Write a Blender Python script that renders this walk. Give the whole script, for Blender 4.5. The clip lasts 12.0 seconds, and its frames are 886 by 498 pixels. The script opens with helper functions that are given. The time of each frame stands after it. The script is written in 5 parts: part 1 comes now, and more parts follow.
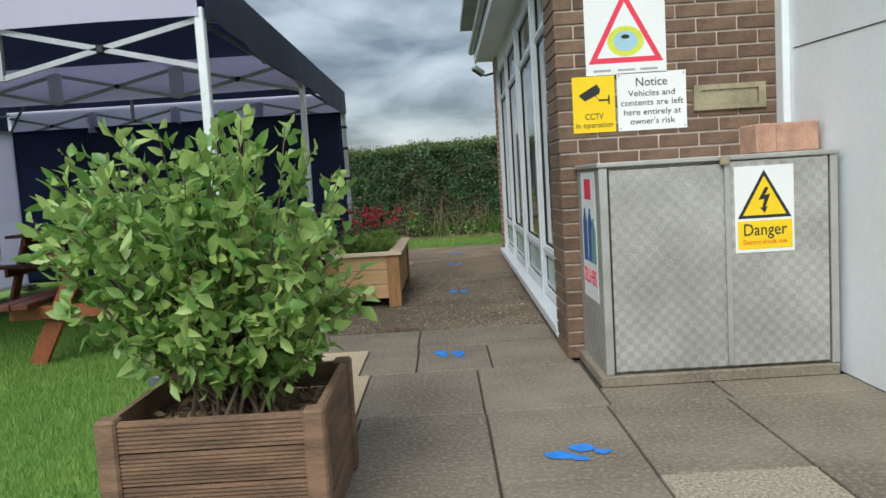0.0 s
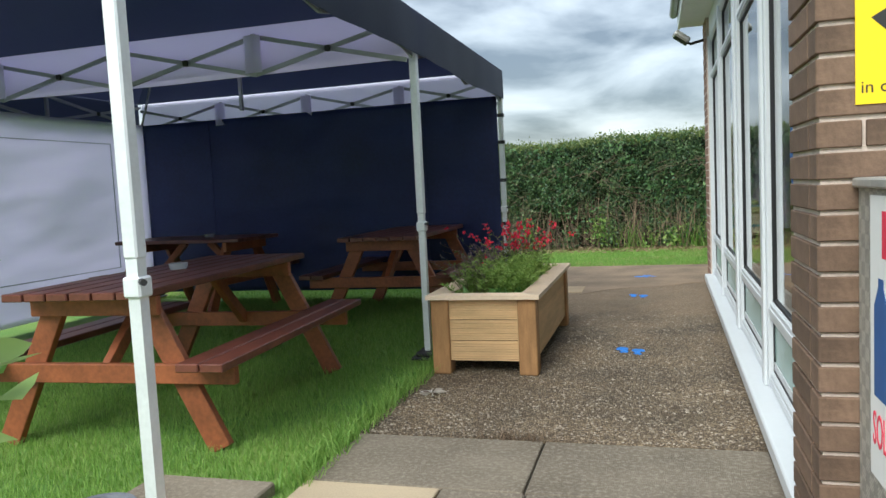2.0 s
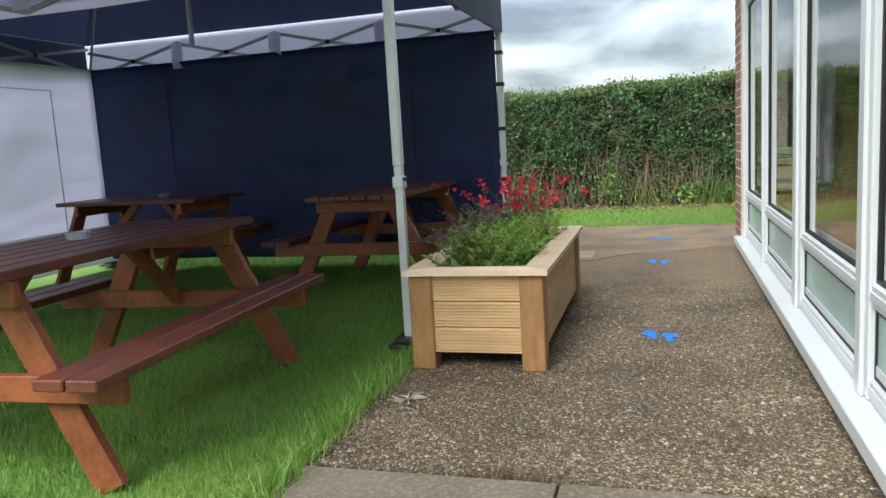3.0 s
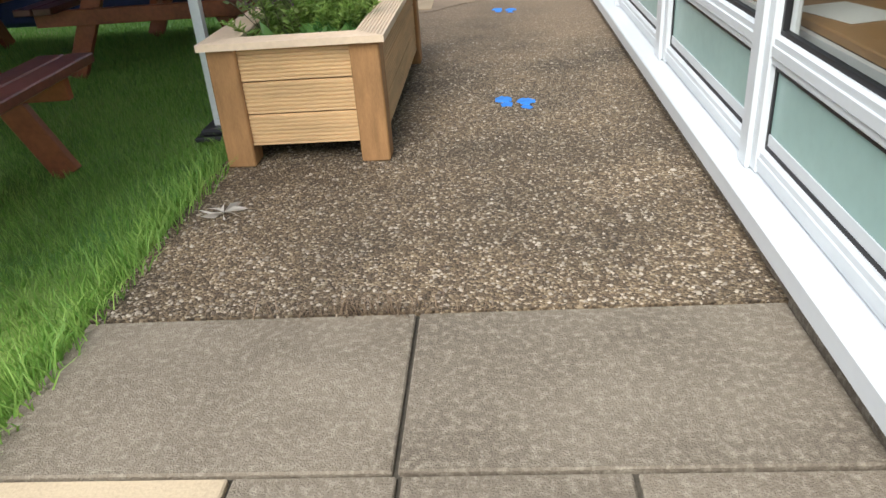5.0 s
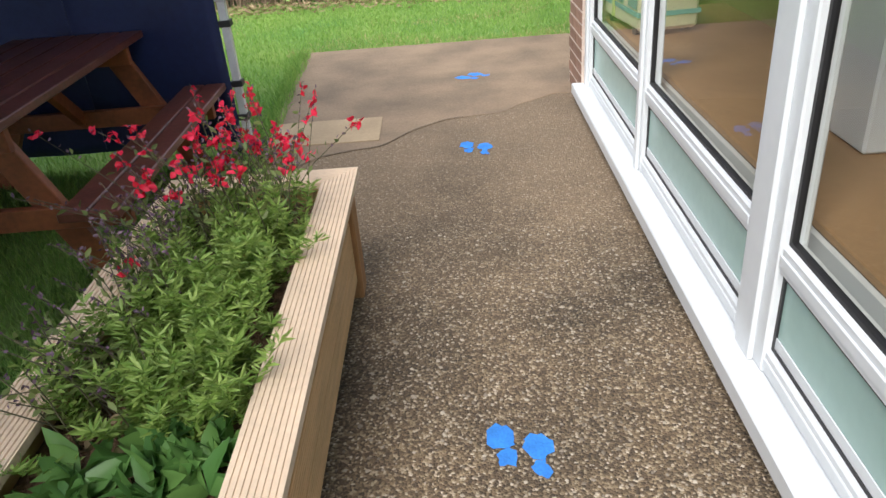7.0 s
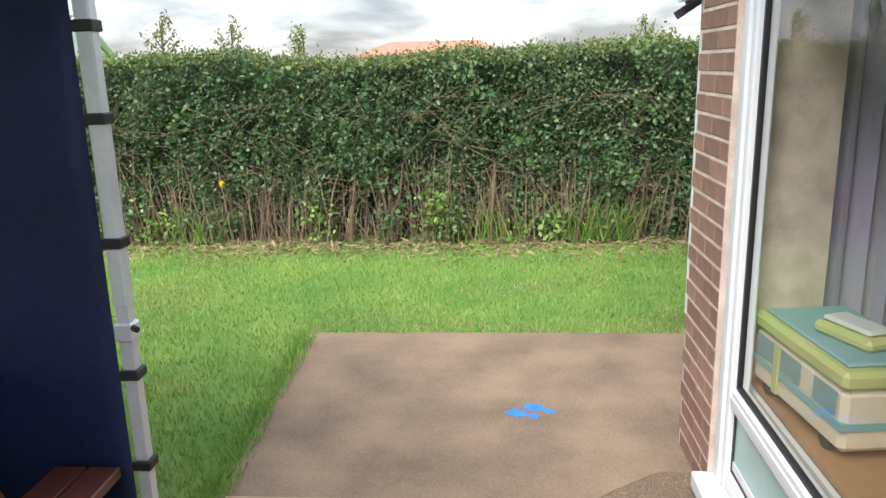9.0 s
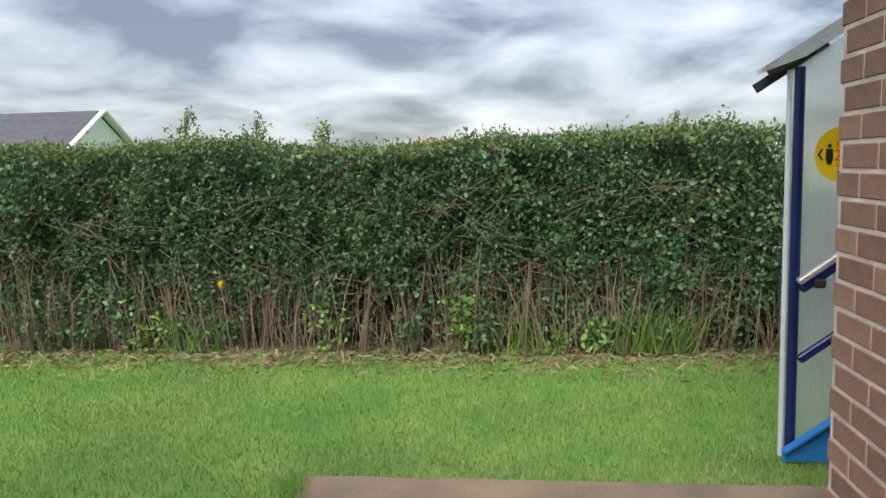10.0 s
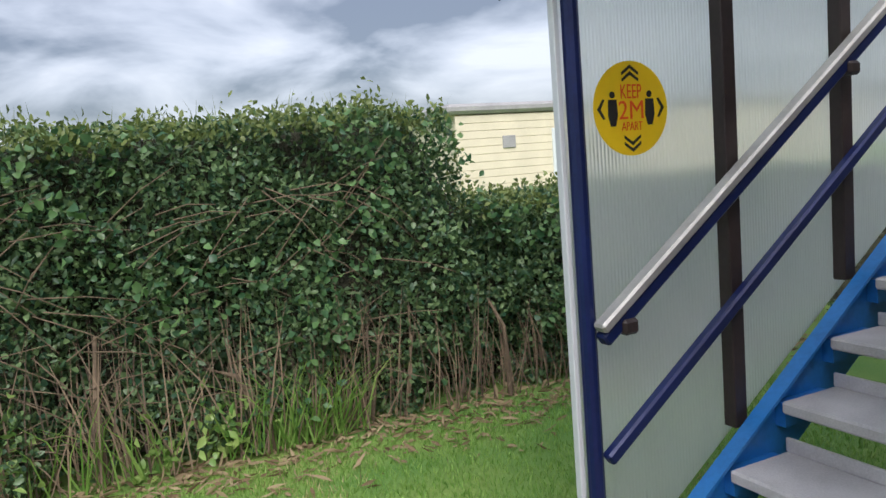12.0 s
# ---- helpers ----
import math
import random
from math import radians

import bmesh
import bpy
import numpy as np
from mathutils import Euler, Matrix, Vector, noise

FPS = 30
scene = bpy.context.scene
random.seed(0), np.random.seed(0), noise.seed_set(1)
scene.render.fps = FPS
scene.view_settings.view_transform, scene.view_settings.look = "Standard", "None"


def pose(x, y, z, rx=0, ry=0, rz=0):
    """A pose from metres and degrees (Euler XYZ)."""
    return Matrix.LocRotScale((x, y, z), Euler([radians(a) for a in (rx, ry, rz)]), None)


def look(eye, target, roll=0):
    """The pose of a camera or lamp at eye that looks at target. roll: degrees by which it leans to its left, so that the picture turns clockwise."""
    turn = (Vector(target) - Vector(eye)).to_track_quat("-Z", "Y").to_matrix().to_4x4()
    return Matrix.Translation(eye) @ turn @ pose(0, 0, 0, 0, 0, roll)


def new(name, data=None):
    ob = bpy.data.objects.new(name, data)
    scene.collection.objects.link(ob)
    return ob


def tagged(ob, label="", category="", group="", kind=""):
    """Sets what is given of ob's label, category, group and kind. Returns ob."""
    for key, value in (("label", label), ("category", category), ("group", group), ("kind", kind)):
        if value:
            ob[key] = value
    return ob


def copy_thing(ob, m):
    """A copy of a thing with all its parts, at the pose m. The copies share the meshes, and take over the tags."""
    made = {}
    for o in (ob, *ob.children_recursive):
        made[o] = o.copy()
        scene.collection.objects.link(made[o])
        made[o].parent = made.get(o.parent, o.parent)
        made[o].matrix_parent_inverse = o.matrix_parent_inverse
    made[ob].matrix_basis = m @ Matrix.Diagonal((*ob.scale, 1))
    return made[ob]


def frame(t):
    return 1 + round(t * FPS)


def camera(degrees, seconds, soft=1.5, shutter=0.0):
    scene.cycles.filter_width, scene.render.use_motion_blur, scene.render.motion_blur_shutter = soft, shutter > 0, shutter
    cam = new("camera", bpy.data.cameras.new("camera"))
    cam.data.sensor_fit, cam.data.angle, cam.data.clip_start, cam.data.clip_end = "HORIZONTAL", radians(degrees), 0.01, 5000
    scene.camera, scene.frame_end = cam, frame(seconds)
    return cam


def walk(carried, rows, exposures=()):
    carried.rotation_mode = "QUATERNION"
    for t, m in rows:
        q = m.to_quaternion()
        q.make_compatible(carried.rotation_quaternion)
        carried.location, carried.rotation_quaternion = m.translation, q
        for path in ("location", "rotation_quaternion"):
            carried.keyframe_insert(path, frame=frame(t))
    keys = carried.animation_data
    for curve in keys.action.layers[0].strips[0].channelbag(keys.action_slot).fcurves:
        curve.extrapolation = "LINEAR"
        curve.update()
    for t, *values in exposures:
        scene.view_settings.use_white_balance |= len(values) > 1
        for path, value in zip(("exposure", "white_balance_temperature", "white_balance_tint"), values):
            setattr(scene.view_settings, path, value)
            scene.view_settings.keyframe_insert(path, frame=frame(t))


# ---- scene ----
cam = camera(61.7, 12.0)
PATH = [
    (0, (0.986, -0.015, 1.097), (0.976, 1.976, 0.917), -3.5),
    (0.5, (1.221, 0.477, 1.085), (1.01, 2.459, 0.918), -3.4),
    (1, (1.344, 1.03, 1.067), (0.939, 2.982, 0.906), -3.2),
    (1.5, (1.362, 1.623, 1.133), (0.836, 3.545, 0.968), -3.2),
    (2, (1.265, 2.191, 1.169), (0.712, 4.106, 1.005), -2.9),
    (2.5, (1.14, 2.736, 1.185), (0.576, 4.648, 1.022), -3.0),
    (3, (1.075, 3.196, 1.098), (0.518, 5.097, 0.822), -3.3),
    (3.5, (1.033, 3.45, 0.883), (0.562, 5.31, 0.316), -4.1),
    (3.7, (1.018, 3.491, 0.821), (0.616, 5.322, 0.125), -4.2),
    (5.3, (0.974, 4.008, 1.157), (0.833, 5.773, 0.227), -4.5),
    (5.5, (0.974, 4.173, 1.238), (0.834, 5.935, 0.302), -4.5),
    (6, (0.941, 4.648, 1.364), (0.81, 6.404, 0.417), -4.6),
    (6.5, (0.931, 5.166, 1.43), (0.845, 6.925, 0.481), -5.0),
    (6.7, (0.932, 5.383, 1.472), (0.867, 7.141, 0.521), -5.1),
    (8.3, (1.007, 7.008, 1.735), (1.031, 8.818, 0.885), -2.9),
    (8.5, (1.009, 7.212, 1.737), (1.003, 9.067, 0.988), -2.0),
    (9, (0.97, 7.696, 1.754), (0.822, 9.632, 1.274), -1.5),
    (9.5, (0.956, 8.163, 1.738), (0.707, 10.125, 1.441), -1.7),
    (10, (0.887, 8.639, 1.662), (0.672, 10.615, 1.438), -1.4),
    (10.5, (0.842, 9.201, 1.637), (0.768, 11.19, 1.445), -3.6),
    (11, (0.809, 9.821, 1.582), (0.941, 11.807, 1.387), -4.2),
    (11.5, (0.826, 10.375, 1.559), (1.303, 12.307, 1.359), -4.2),
    (12, (0.961, 10.913, 1.522), (1.822, 12.705, 1.309), -4.5),
]
EXPO = [(0.0, 0.05, 6250, 5), (1.5, 0.4, 6350, 4), (2.5, 0.75, 6250, 4), (3.0, 0.8, 6450, 6), (3.7, 0.95, 6700, 10), (5.5, 1.0, 6450, 8), (6.5, 1.0, 6500, 9), (8.5, 1.15, 6700, 16), (9.2, 1.05, 6550, 12), (10.0, 0.5, 6450, 12), (12.0, 0.42, 6350, 14)]
walk(cam, [(t, look(eye, target, roll)) for t, eye, target, roll in PATH], EXPO)
# ---- world and sun ----
world = bpy.data.worlds.new("overcast")
scene.world = world
world.use_nodes = True
wn, wl = world.node_tree.nodes, world.node_tree.links
wn.clear()
w_out = wn.new("ShaderNodeOutputWorld")
w_bg = wn.new("ShaderNodeBackground")
w_sky = wn.new("ShaderNodeTexSky")
w_sky.sky_type, w_sky.sun_disc = "NISHITA", False
w_sky.sun_elevation, w_sky.sun_rotation = radians(46), radians(200)
w_tc = wn.new("ShaderNodeTexCoord")
w_sep = wn.new("ShaderNodeSeparateXYZ")
w_den = wn.new("ShaderNodeMath")
w_den.operation, w_den.inputs[1].default_value = "ADD", 0.26
w_abs = wn.new("ShaderNodeMath")
w_abs.operation = "ABSOLUTE"
w_dx = wn.new("ShaderNodeMath")
w_dx.operation = "DIVIDE"
w_dy = wn.new("ShaderNodeMath")
w_dy.operation = "DIVIDE"
w_comb = wn.new("ShaderNodeCombineXYZ")
wl.new(w_tc.outputs["Generated"], w_sep.inputs[0])
wl.new(w_sep.outputs[2], w_abs.inputs[0])
wl.new(w_abs.outputs[0], w_den.inputs[0])
wl.new(w_sep.outputs[0], w_dx.inputs[0])
wl.new(w_den.outputs[0], w_dx.inputs[1])
wl.new(w_sep.outputs[1], w_dy.inputs[0])
wl.new(w_den.outputs[0], w_dy.inputs[1])
wl.new(w_dx.outputs[0], w_comb.inputs[0])
wl.new(w_dy.outputs[0], w_comb.inputs[1])
w_n1 = wn.new("ShaderNodeTexNoise")
w_n1.inputs["Scale"].default_value, w_n1.inputs["Detail"].default_value = 1.7, 9
w_n1.inputs["Roughness"].default_value, w_n1.inputs["Distortion"].default_value = 0.5, 0.35
wl.new(w_comb.outputs[0], w_n1.inputs["Vector"])
w_ramp = wn.new("ShaderNodeValToRGB")
cr = w_ramp.color_ramp
cr.elements[0].position, cr.elements[0].color = 0.33, (0.90, 0.92, 0.95, 1)
cr.elements[1].position, cr.elements[1].color = 0.60, (0.19, 0.205, 0.24, 1)
e = cr.elements.new(0.46)
e.color = (0.60, 0.63, 0.68, 1)
wl.new(w_n1.outputs[0], w_ramp.inputs[0])
w_mix = wn.new("ShaderNodeMix")
w_mix.data_type, w_mix.blend_type = "RGBA", "ADD"
w_mix.inputs[0].default_value = 0.05
wl.new(w_ramp.outputs[0], w_mix.inputs[6])
wl.new(w_sky.outputs[0], w_mix.inputs[7])
w_zen = wn.new("ShaderNodeMath")
w_zen.operation, w_zen.inputs[1].default_value, w_zen.inputs[2].default_value = "MULTIPLY_ADD", 0.85, 0.66
wl.new(w_abs.outputs[0], w_zen.inputs[0])
w_dim = wn.new("ShaderNodeVectorMath")
w_dim.operation = "SCALE"
wl.new(w_mix.outputs[2], w_dim.inputs[0])
wl.new(w_zen.outputs[0], w_dim.inputs["Scale"])
wl.new(w_dim.outputs[0], w_bg.inputs[0])
w_bg.inputs[1].default_value = 0.80
wl.new(w_bg.outputs[0], w_out.inputs[0])

sun = new("sun", bpy.data.lights.new("sun", "SUN"))
sun.data.energy, sun.data.angle, sun.data.color = 2.9, radians(40), (1.0, 0.97, 0.93)
sun.matrix_world = look((-4.5, -7, 13), (0, 5, 0))


# ---- materials ----
def mat(name, col, rough=0.7, metal=0.0, var=0.25, scale=6.0, fine=60.0, bump=0.3, dist=0.004, col2=None, stretch=(1, 1, 1), per=0.0, trans=0.0, alpha=None):
    """Colour varied at two sizes, with relief; per: how much the tone differs from object to object."""
    m = bpy.data.materials.new(name)
    m.use_nodes = True
    n, l = m.node_tree.nodes, m.node_tree.links
    b = n["Principled BSDF"]
    b.inputs["Roughness"].default_value, b.inputs["Metallic"].default_value = rough, metal
    tc = n.new("ShaderNodeTexCoord")
    mp = n.new("ShaderNodeMapping")
    mp.inputs["Scale"].default_value = stretch
    l.new(tc.outputs["Object"], mp.inputs[0])
    a = n.new("ShaderNodeTexNoise")
    a.inputs["Scale"].default_value, a.inputs["Detail"].default_value = scale, 5
    f = n.new("ShaderNodeTexNoise")
    f.inputs["Scale"].default_value, f.inputs["Detail"].default_value = fine, 4
    l.new(mp.outputs[0], a.inputs["Vector"])
    l.new(mp.outputs[0], f.inputs["Vector"])
    r = n.new("ShaderNodeValToRGB")
    r.color_ramp.elements[0].position, r.color_ramp.elements[1].position = 0.3, 0.7
    dark = [c * (1 - var) for c in col] if col2 is None else col2
    light = [min(1, c * (1 + var)) for c in col] if col2 is None else col
    r.color_ramp.elements[0].color, r.color_ramp.elements[1].color = (*dark, 1), (*light, 1)
    add = n.new("ShaderNodeMath")
    add.operation = "ADD"
    half = n.new("ShaderNodeMath")
    half.operation, half.inputs[1].default_value = "MULTIPLY_ADD", 0.5
    half.inputs[2].default_value = -0.25
    l.new(f.outputs[0], half.inputs[0])
    l.new(a.outputs[0], add.inputs[0])
    l.new(half.outputs[0], add.inputs[1])
    l.new(add.outputs[0], r.inputs[0])
    src = r.outputs[0]
    if per:
        oi = n.new("ShaderNodeObjectInfo")
        hs = n.new("ShaderNodeHueSaturation")
        mr = n.new("ShaderNodeMapRange")
        mr.inputs["To Min"].default_value, mr.inputs["To Max"].default_value = 1 - per, 1 + per
        l.new(oi.outputs["Random"], mr.inputs["Value"])
        l.new(mr.outputs[0], hs.inputs["Value"])
        l.new(src, hs.inputs["Color"])
        src = hs.outputs[0]
    l.new(src, b.inputs["Base Color"])
    if bump:
        bp = n.new("ShaderNodeBump")
        bp.inputs["Strength"].default_value, bp.inputs["Distance"].default_value = bump, dist
        l.new(f.outputs[0], bp.inputs["Height"])
        l.new(bp.outputs[0], b.inputs["Normal"])
    if trans:
        b.inputs["Transmission Weight"].default_value = trans
    return m


def leaf_mat(name, c1, c2, rough=0.5, thin=0.35):
    """A leaf whose tone differs from leaf to leaf and lets some light through."""
    m = bpy.data.materials.new(name)
    m.use_nodes = True
    n, l = m.node_tree.nodes, m.node_tree.links
    b = n["Principled BSDF"]
    b.inputs["Roughness"].default_value = rough
    g = n.new("ShaderNodeNewGeometry")
    r = n.new("ShaderNodeValToRGB")
    r.color_ramp.elements[0].color, r.color_ramp.elements[1].color = (*c1, 1), (*c2, 1)
    l.new(g.outputs["Random Per Island"], r.inputs[0])
    l.new(r.outputs[0], b.inputs["Base Color"])
    t = n.new("ShaderNodeBsdfTranslucent")
    l.new(r.outputs[0], t.inputs[0])
    mx = n.new("ShaderNodeMixShader")
    mx.inputs[0].default_value = thin
    l.new(b.outputs[0], mx.inputs[1])
    l.new(t.outputs[0], mx.inputs[2])
    l.new(mx.outputs[0], n["Material Output"].inputs[0])
    return m


def speckled(name):
    """Exposed aggregate: pebbles of many tones in dark mortar."""
    m = bpy.data.materials.new(name)
    m.use_nodes = True
    n, l = m.node_tree.nodes, m.node_tree.links
    b = n["Principled BSDF"]
    b.inputs["Roughness"].default_value = 0.85
    tc = n.new("ShaderNodeTexCoord")
    v = n.new("ShaderNodeTexVoronoi")
    v.inputs["Scale"].default_value = 125
    l.new(tc.outputs["Object"], v.inputs["Vector"])
    sep = n.new("ShaderNodeSeparateColor")
    l.new(v.outputs["Color"], sep.inputs[0])
    r = n.new("ShaderNodeValToRGB")
    r.color_ramp.elements[0].position, r.color_ramp.elements[0].color = 0.0, (0.075, 0.058, 0.042, 1)
    r.color_ramp.elements[1].position, r.color_ramp.elements[1].color = 1.0, (0.62, 0.57, 0.49, 1)
    for p, c in ((0.4, (0.14, 0.105, 0.07)), (0.72, (0.24, 0.185, 0.12)), (0.9, (0.38, 0.32, 0.23))):
        r.color_ramp.elements.new(p).color = (*c, 1)
    l.new(sep.outputs[0], r.inputs[0])
    big = n.new("ShaderNodeTexNoise")
    big.inputs["Scale"].default_value, big.inputs["Detail"].default_value = 1.6, 6
    l.new(tc.outputs["Object"], big.inputs["Vector"])
    br = n.new("ShaderNodeValToRGB")
    br.color_ramp.elements[0].position, br.color_ramp.elements[0].color = 0.36, (0.52, 0.49, 0.45, 1)
    br.color_ramp.elements[1].position, br.color_ramp.elements[1].color = 0.68, (1.0, 0.92, 0.82, 1)
    l.new(big.outputs[0], br.inputs[0])
    mu = n.new("ShaderNodeMix")
    mu.data_type, mu.blend_type = "RGBA", "MULTIPLY"
    mu.inputs[0].default_value = 1
    l.new(r.outputs[0], mu.inputs[6])
    l.new(br.outputs[0], mu.inputs[7])
    # towards the patio a brown cement film covers the pebbles, with an uneven edge
    sx = n.new("ShaderNodeSeparateXYZ")
    l.new(tc.outputs["Object"], sx.inputs[0])
    warp = n.new("ShaderNodeMath")
    warp.operation, warp.inputs[1].default_value = "MULTIPLY_ADD", 3.2
    l.new(big.outputs[0], warp.inputs[0])
    l.new(sx.outputs[1], warp.inputs[2])
    film = n.new("ShaderNodeMapRange")
    film.inputs["From Min"].default_value, film.inputs["From Max"].default_value = 9.3, 11.4
    film.inputs["To Max"].default_value = 0.6
    l.new(warp.outputs[0], film.inputs["Value"])
    mf = n.new("ShaderNodeMix")
    mf.data_type = "RGBA"
    mf.inputs[7].default_value = (0.25, 0.18, 0.118, 1)
    l.new(film.outputs[0], mf.inputs[0])
    l.new(mu.outputs[2], mf.inputs[6])
    l.new(mf.outputs[2], b.inputs["Base Color"])
    bp = n.new("ShaderNodeBump")
    bp.invert = True
    bp.inputs["Strength"].default_value, bp.inputs["Distance"].default_value = 0.8, 0.008
    l.new(v.outputs["Distance"], bp.inputs["Height"])
    l.new(bp.outputs[0], b.inputs["Normal"])
    return m


def tread_plate(name):
    """Aluminium plate with raised bars in crossed groups."""
    m = mat(name, (0.46, 0.45, 0.41), 0.5, 0.5, 0.2, 3.0, 40, 0.0)
    n, l = m.node_tree.nodes, m.node_tree.links
    b = n["Principled BSDF"]
    tc = n.new("ShaderNodeTexCoord")
    sx = n.new("ShaderNodeSeparateXYZ")
    l.new(tc.outputs["Object"], sx.inputs[0])
    hx = n.new("ShaderNodeMath")
    hx.operation = "ADD"
    l.new(sx.outputs[0], hx.inputs[0])
    l.new(sx.outputs[1], hx.inputs[1])
    cb = n.new("ShaderNodeCombineXYZ")
    l.new(hx.outputs[0], cb.inputs[0])
    l.new(sx.outputs[2], cb.inputs[1])
    ck = n.new("ShaderNodeTexChecker")
    ck.inputs["Scale"].default_value = 28
    l.new(cb.outputs[0], ck.inputs["Vector"])
    w = []
    for ang in (45, -45):
        mp = n.new("ShaderNodeMapping")
        mp.inputs["Rotation"].default_value = (0, 0, radians(ang))
        l.new(cb.outputs[0], mp.inputs[0])
        wv = n.new("ShaderNodeTexWave")
        wv.inputs["Scale"].default_value = 38
        l.new(mp.outputs[0], wv.inputs["Vector"])
        w.append(wv)
    mx = n.new("ShaderNodeMix")
    l.new(ck.outputs["Fac"], mx.inputs[0])
    l.new(w[0].outputs["Fac"], mx.inputs[2])
    l.new(w[1].outputs["Fac"], mx.inputs[3])
    bp = n.new("ShaderNodeBump")
    bp.inputs["Strength"].default_value, bp.inputs["Distance"].default_value = 0.4, 0.003
    l.new(mx.outputs[0], bp.inputs["Height"])
    old = b.inputs["Base Color"].links[0].from_socket
    # bars and groups tinted lighter and darker, imitating how the relief catches light
    tone = n.new("ShaderNodeMapRange")
    tone.inputs["To Min"].default_value, tone.inputs["To Max"].default_value = 0.86, 1.08
    l.new(mx.outputs[0], tone.inputs["Value"])
    sh2 = n.new("ShaderNodeMapRange")
    sh2.inputs["To Min"].default_value, sh2.inputs["To Max"].default_value = 0.84, 1.12
    l.new(ck.outputs["Fac"], sh2.inputs["Value"])
    pr2 = n.new("ShaderNodeMath")
    pr2.operation = "MULTIPLY"
    l.new(tone.outputs[0], pr2.inputs[0])
    l.new(sh2.outputs[0], pr2.inputs[1])
    mm = n.new("ShaderNodeMix")
    mm.data_type, mm.blend_type = "RGBA", "MULTIPLY"
    mm.inputs[0].default_value = 1
    l.new(old, mm.inputs[6])
    l.new(pr2.outputs[0], mm.inputs[7])
    l.new(mm.outputs[2], b.inputs["Base Color"])
    l.new(bp.outputs[0], b.inputs["Normal"])
    return m


def worn_slab(name):
    """Concrete slab: grey-brown, with soft stains, lichen freckles and fine grit."""
    m = mat(name, (0.245, 0.205, 0.155), 0.92, 0, 0.2, 2.0, 210, 1.0, 0.006, col2=(0.14, 0.112, 0.082), per=0.14)
    n, l = m.node_tree.nodes, m.node_tree.links
    b = n["Principled BSDF"]
    tc = n.new("ShaderNodeTexCoord")
    fr = n.new("ShaderNodeTexNoise")
    fr.inputs["Scale"].default_value, fr.inputs["Detail"].default_value = 48, 8
    fr.inputs["Roughness"].default_value = 0.7
    l.new(tc.outputs["Object"], fr.inputs["Vector"])
    mr = n.new("ShaderNodeMapRange")
    mr.inputs["From Min"].default_value, mr.inputs["From Max"].default_value = 0.47, 0.66
    mr.inputs["To Max"].default_value = 0.6
    l.new(fr.outputs[0], mr.inputs["Value"])
    mx = n.new("ShaderNodeMix")
    mx.data_type = "RGBA"
    mx.inputs[7].default_value = (0.40, 0.36, 0.28, 1)
    l.new(mr.outputs[0], mx.inputs[0])
    l.new(b.inputs["Base Color"].links[0].from_socket, mx.inputs[6])
    l.new(mx.outputs[2], b.inputs["Base Color"])
    return m


def roof_cloth(name):
    """Thin navy polyester that lets some daylight through."""
    m = mat(name, (0.022, 0.032, 0.075), 0.5, 0, 0.2, 1.5, 30, 0.12, 0.01)
    n, l = m.node_tree.nodes, m.node_tree.links
    t = n.new("ShaderNodeBsdfTranslucent")
    t.inputs[0].default_value = (0.17, 0.19, 0.30, 1)
    mx = n.new("ShaderNodeMixShader")
    mx.inputs[0].default_value = 0.45
    l.new(n["Principled BSDF"].outputs[0], mx.inputs[1])
    l.new(t.outputs[0], mx.inputs[2])
    l.new(mx.outputs[0], n["Material Output"].inputs[0])
    return m


def grass_ground(name):
    m = mat(name, (0.20, 0.29, 0.06), 0.95, 0, 0.3, 1.3, 70, 0.6, 0.02, col2=(0.08, 0.20, 0.035))
    return m


def pane_mat(name):
    m = bpy.data.materials.new(name)
    m.use_nodes = True
    n, l = m.node_tree.nodes, m.node_tree.links
    n.remove(n["Principled BSDF"])
    t = n.new("ShaderNodeBsdfTransparent")
    t.inputs[0].default_value = (0.86, 0.9, 0.88, 1)
    g = n.new("ShaderNodeBsdfGlossy")
    g.inputs["Roughness"].default_value = 0.015
    g.inputs["Color"].default_value = (0.95, 0.97, 1, 1)
    f = n.new("ShaderNodeFresnel")
    f.inputs["IOR"].default_value = 1.5
    mx = n.new("ShaderNodeMixShader")
    l.new(f.outputs[0], mx.inputs[0])
    l.new(t.outputs[0], mx.inputs[1])
    l.new(g.outputs[0], mx.inputs[2])
    l.new(mx.outputs[0], n["Material Output"].inputs[0])
    return m


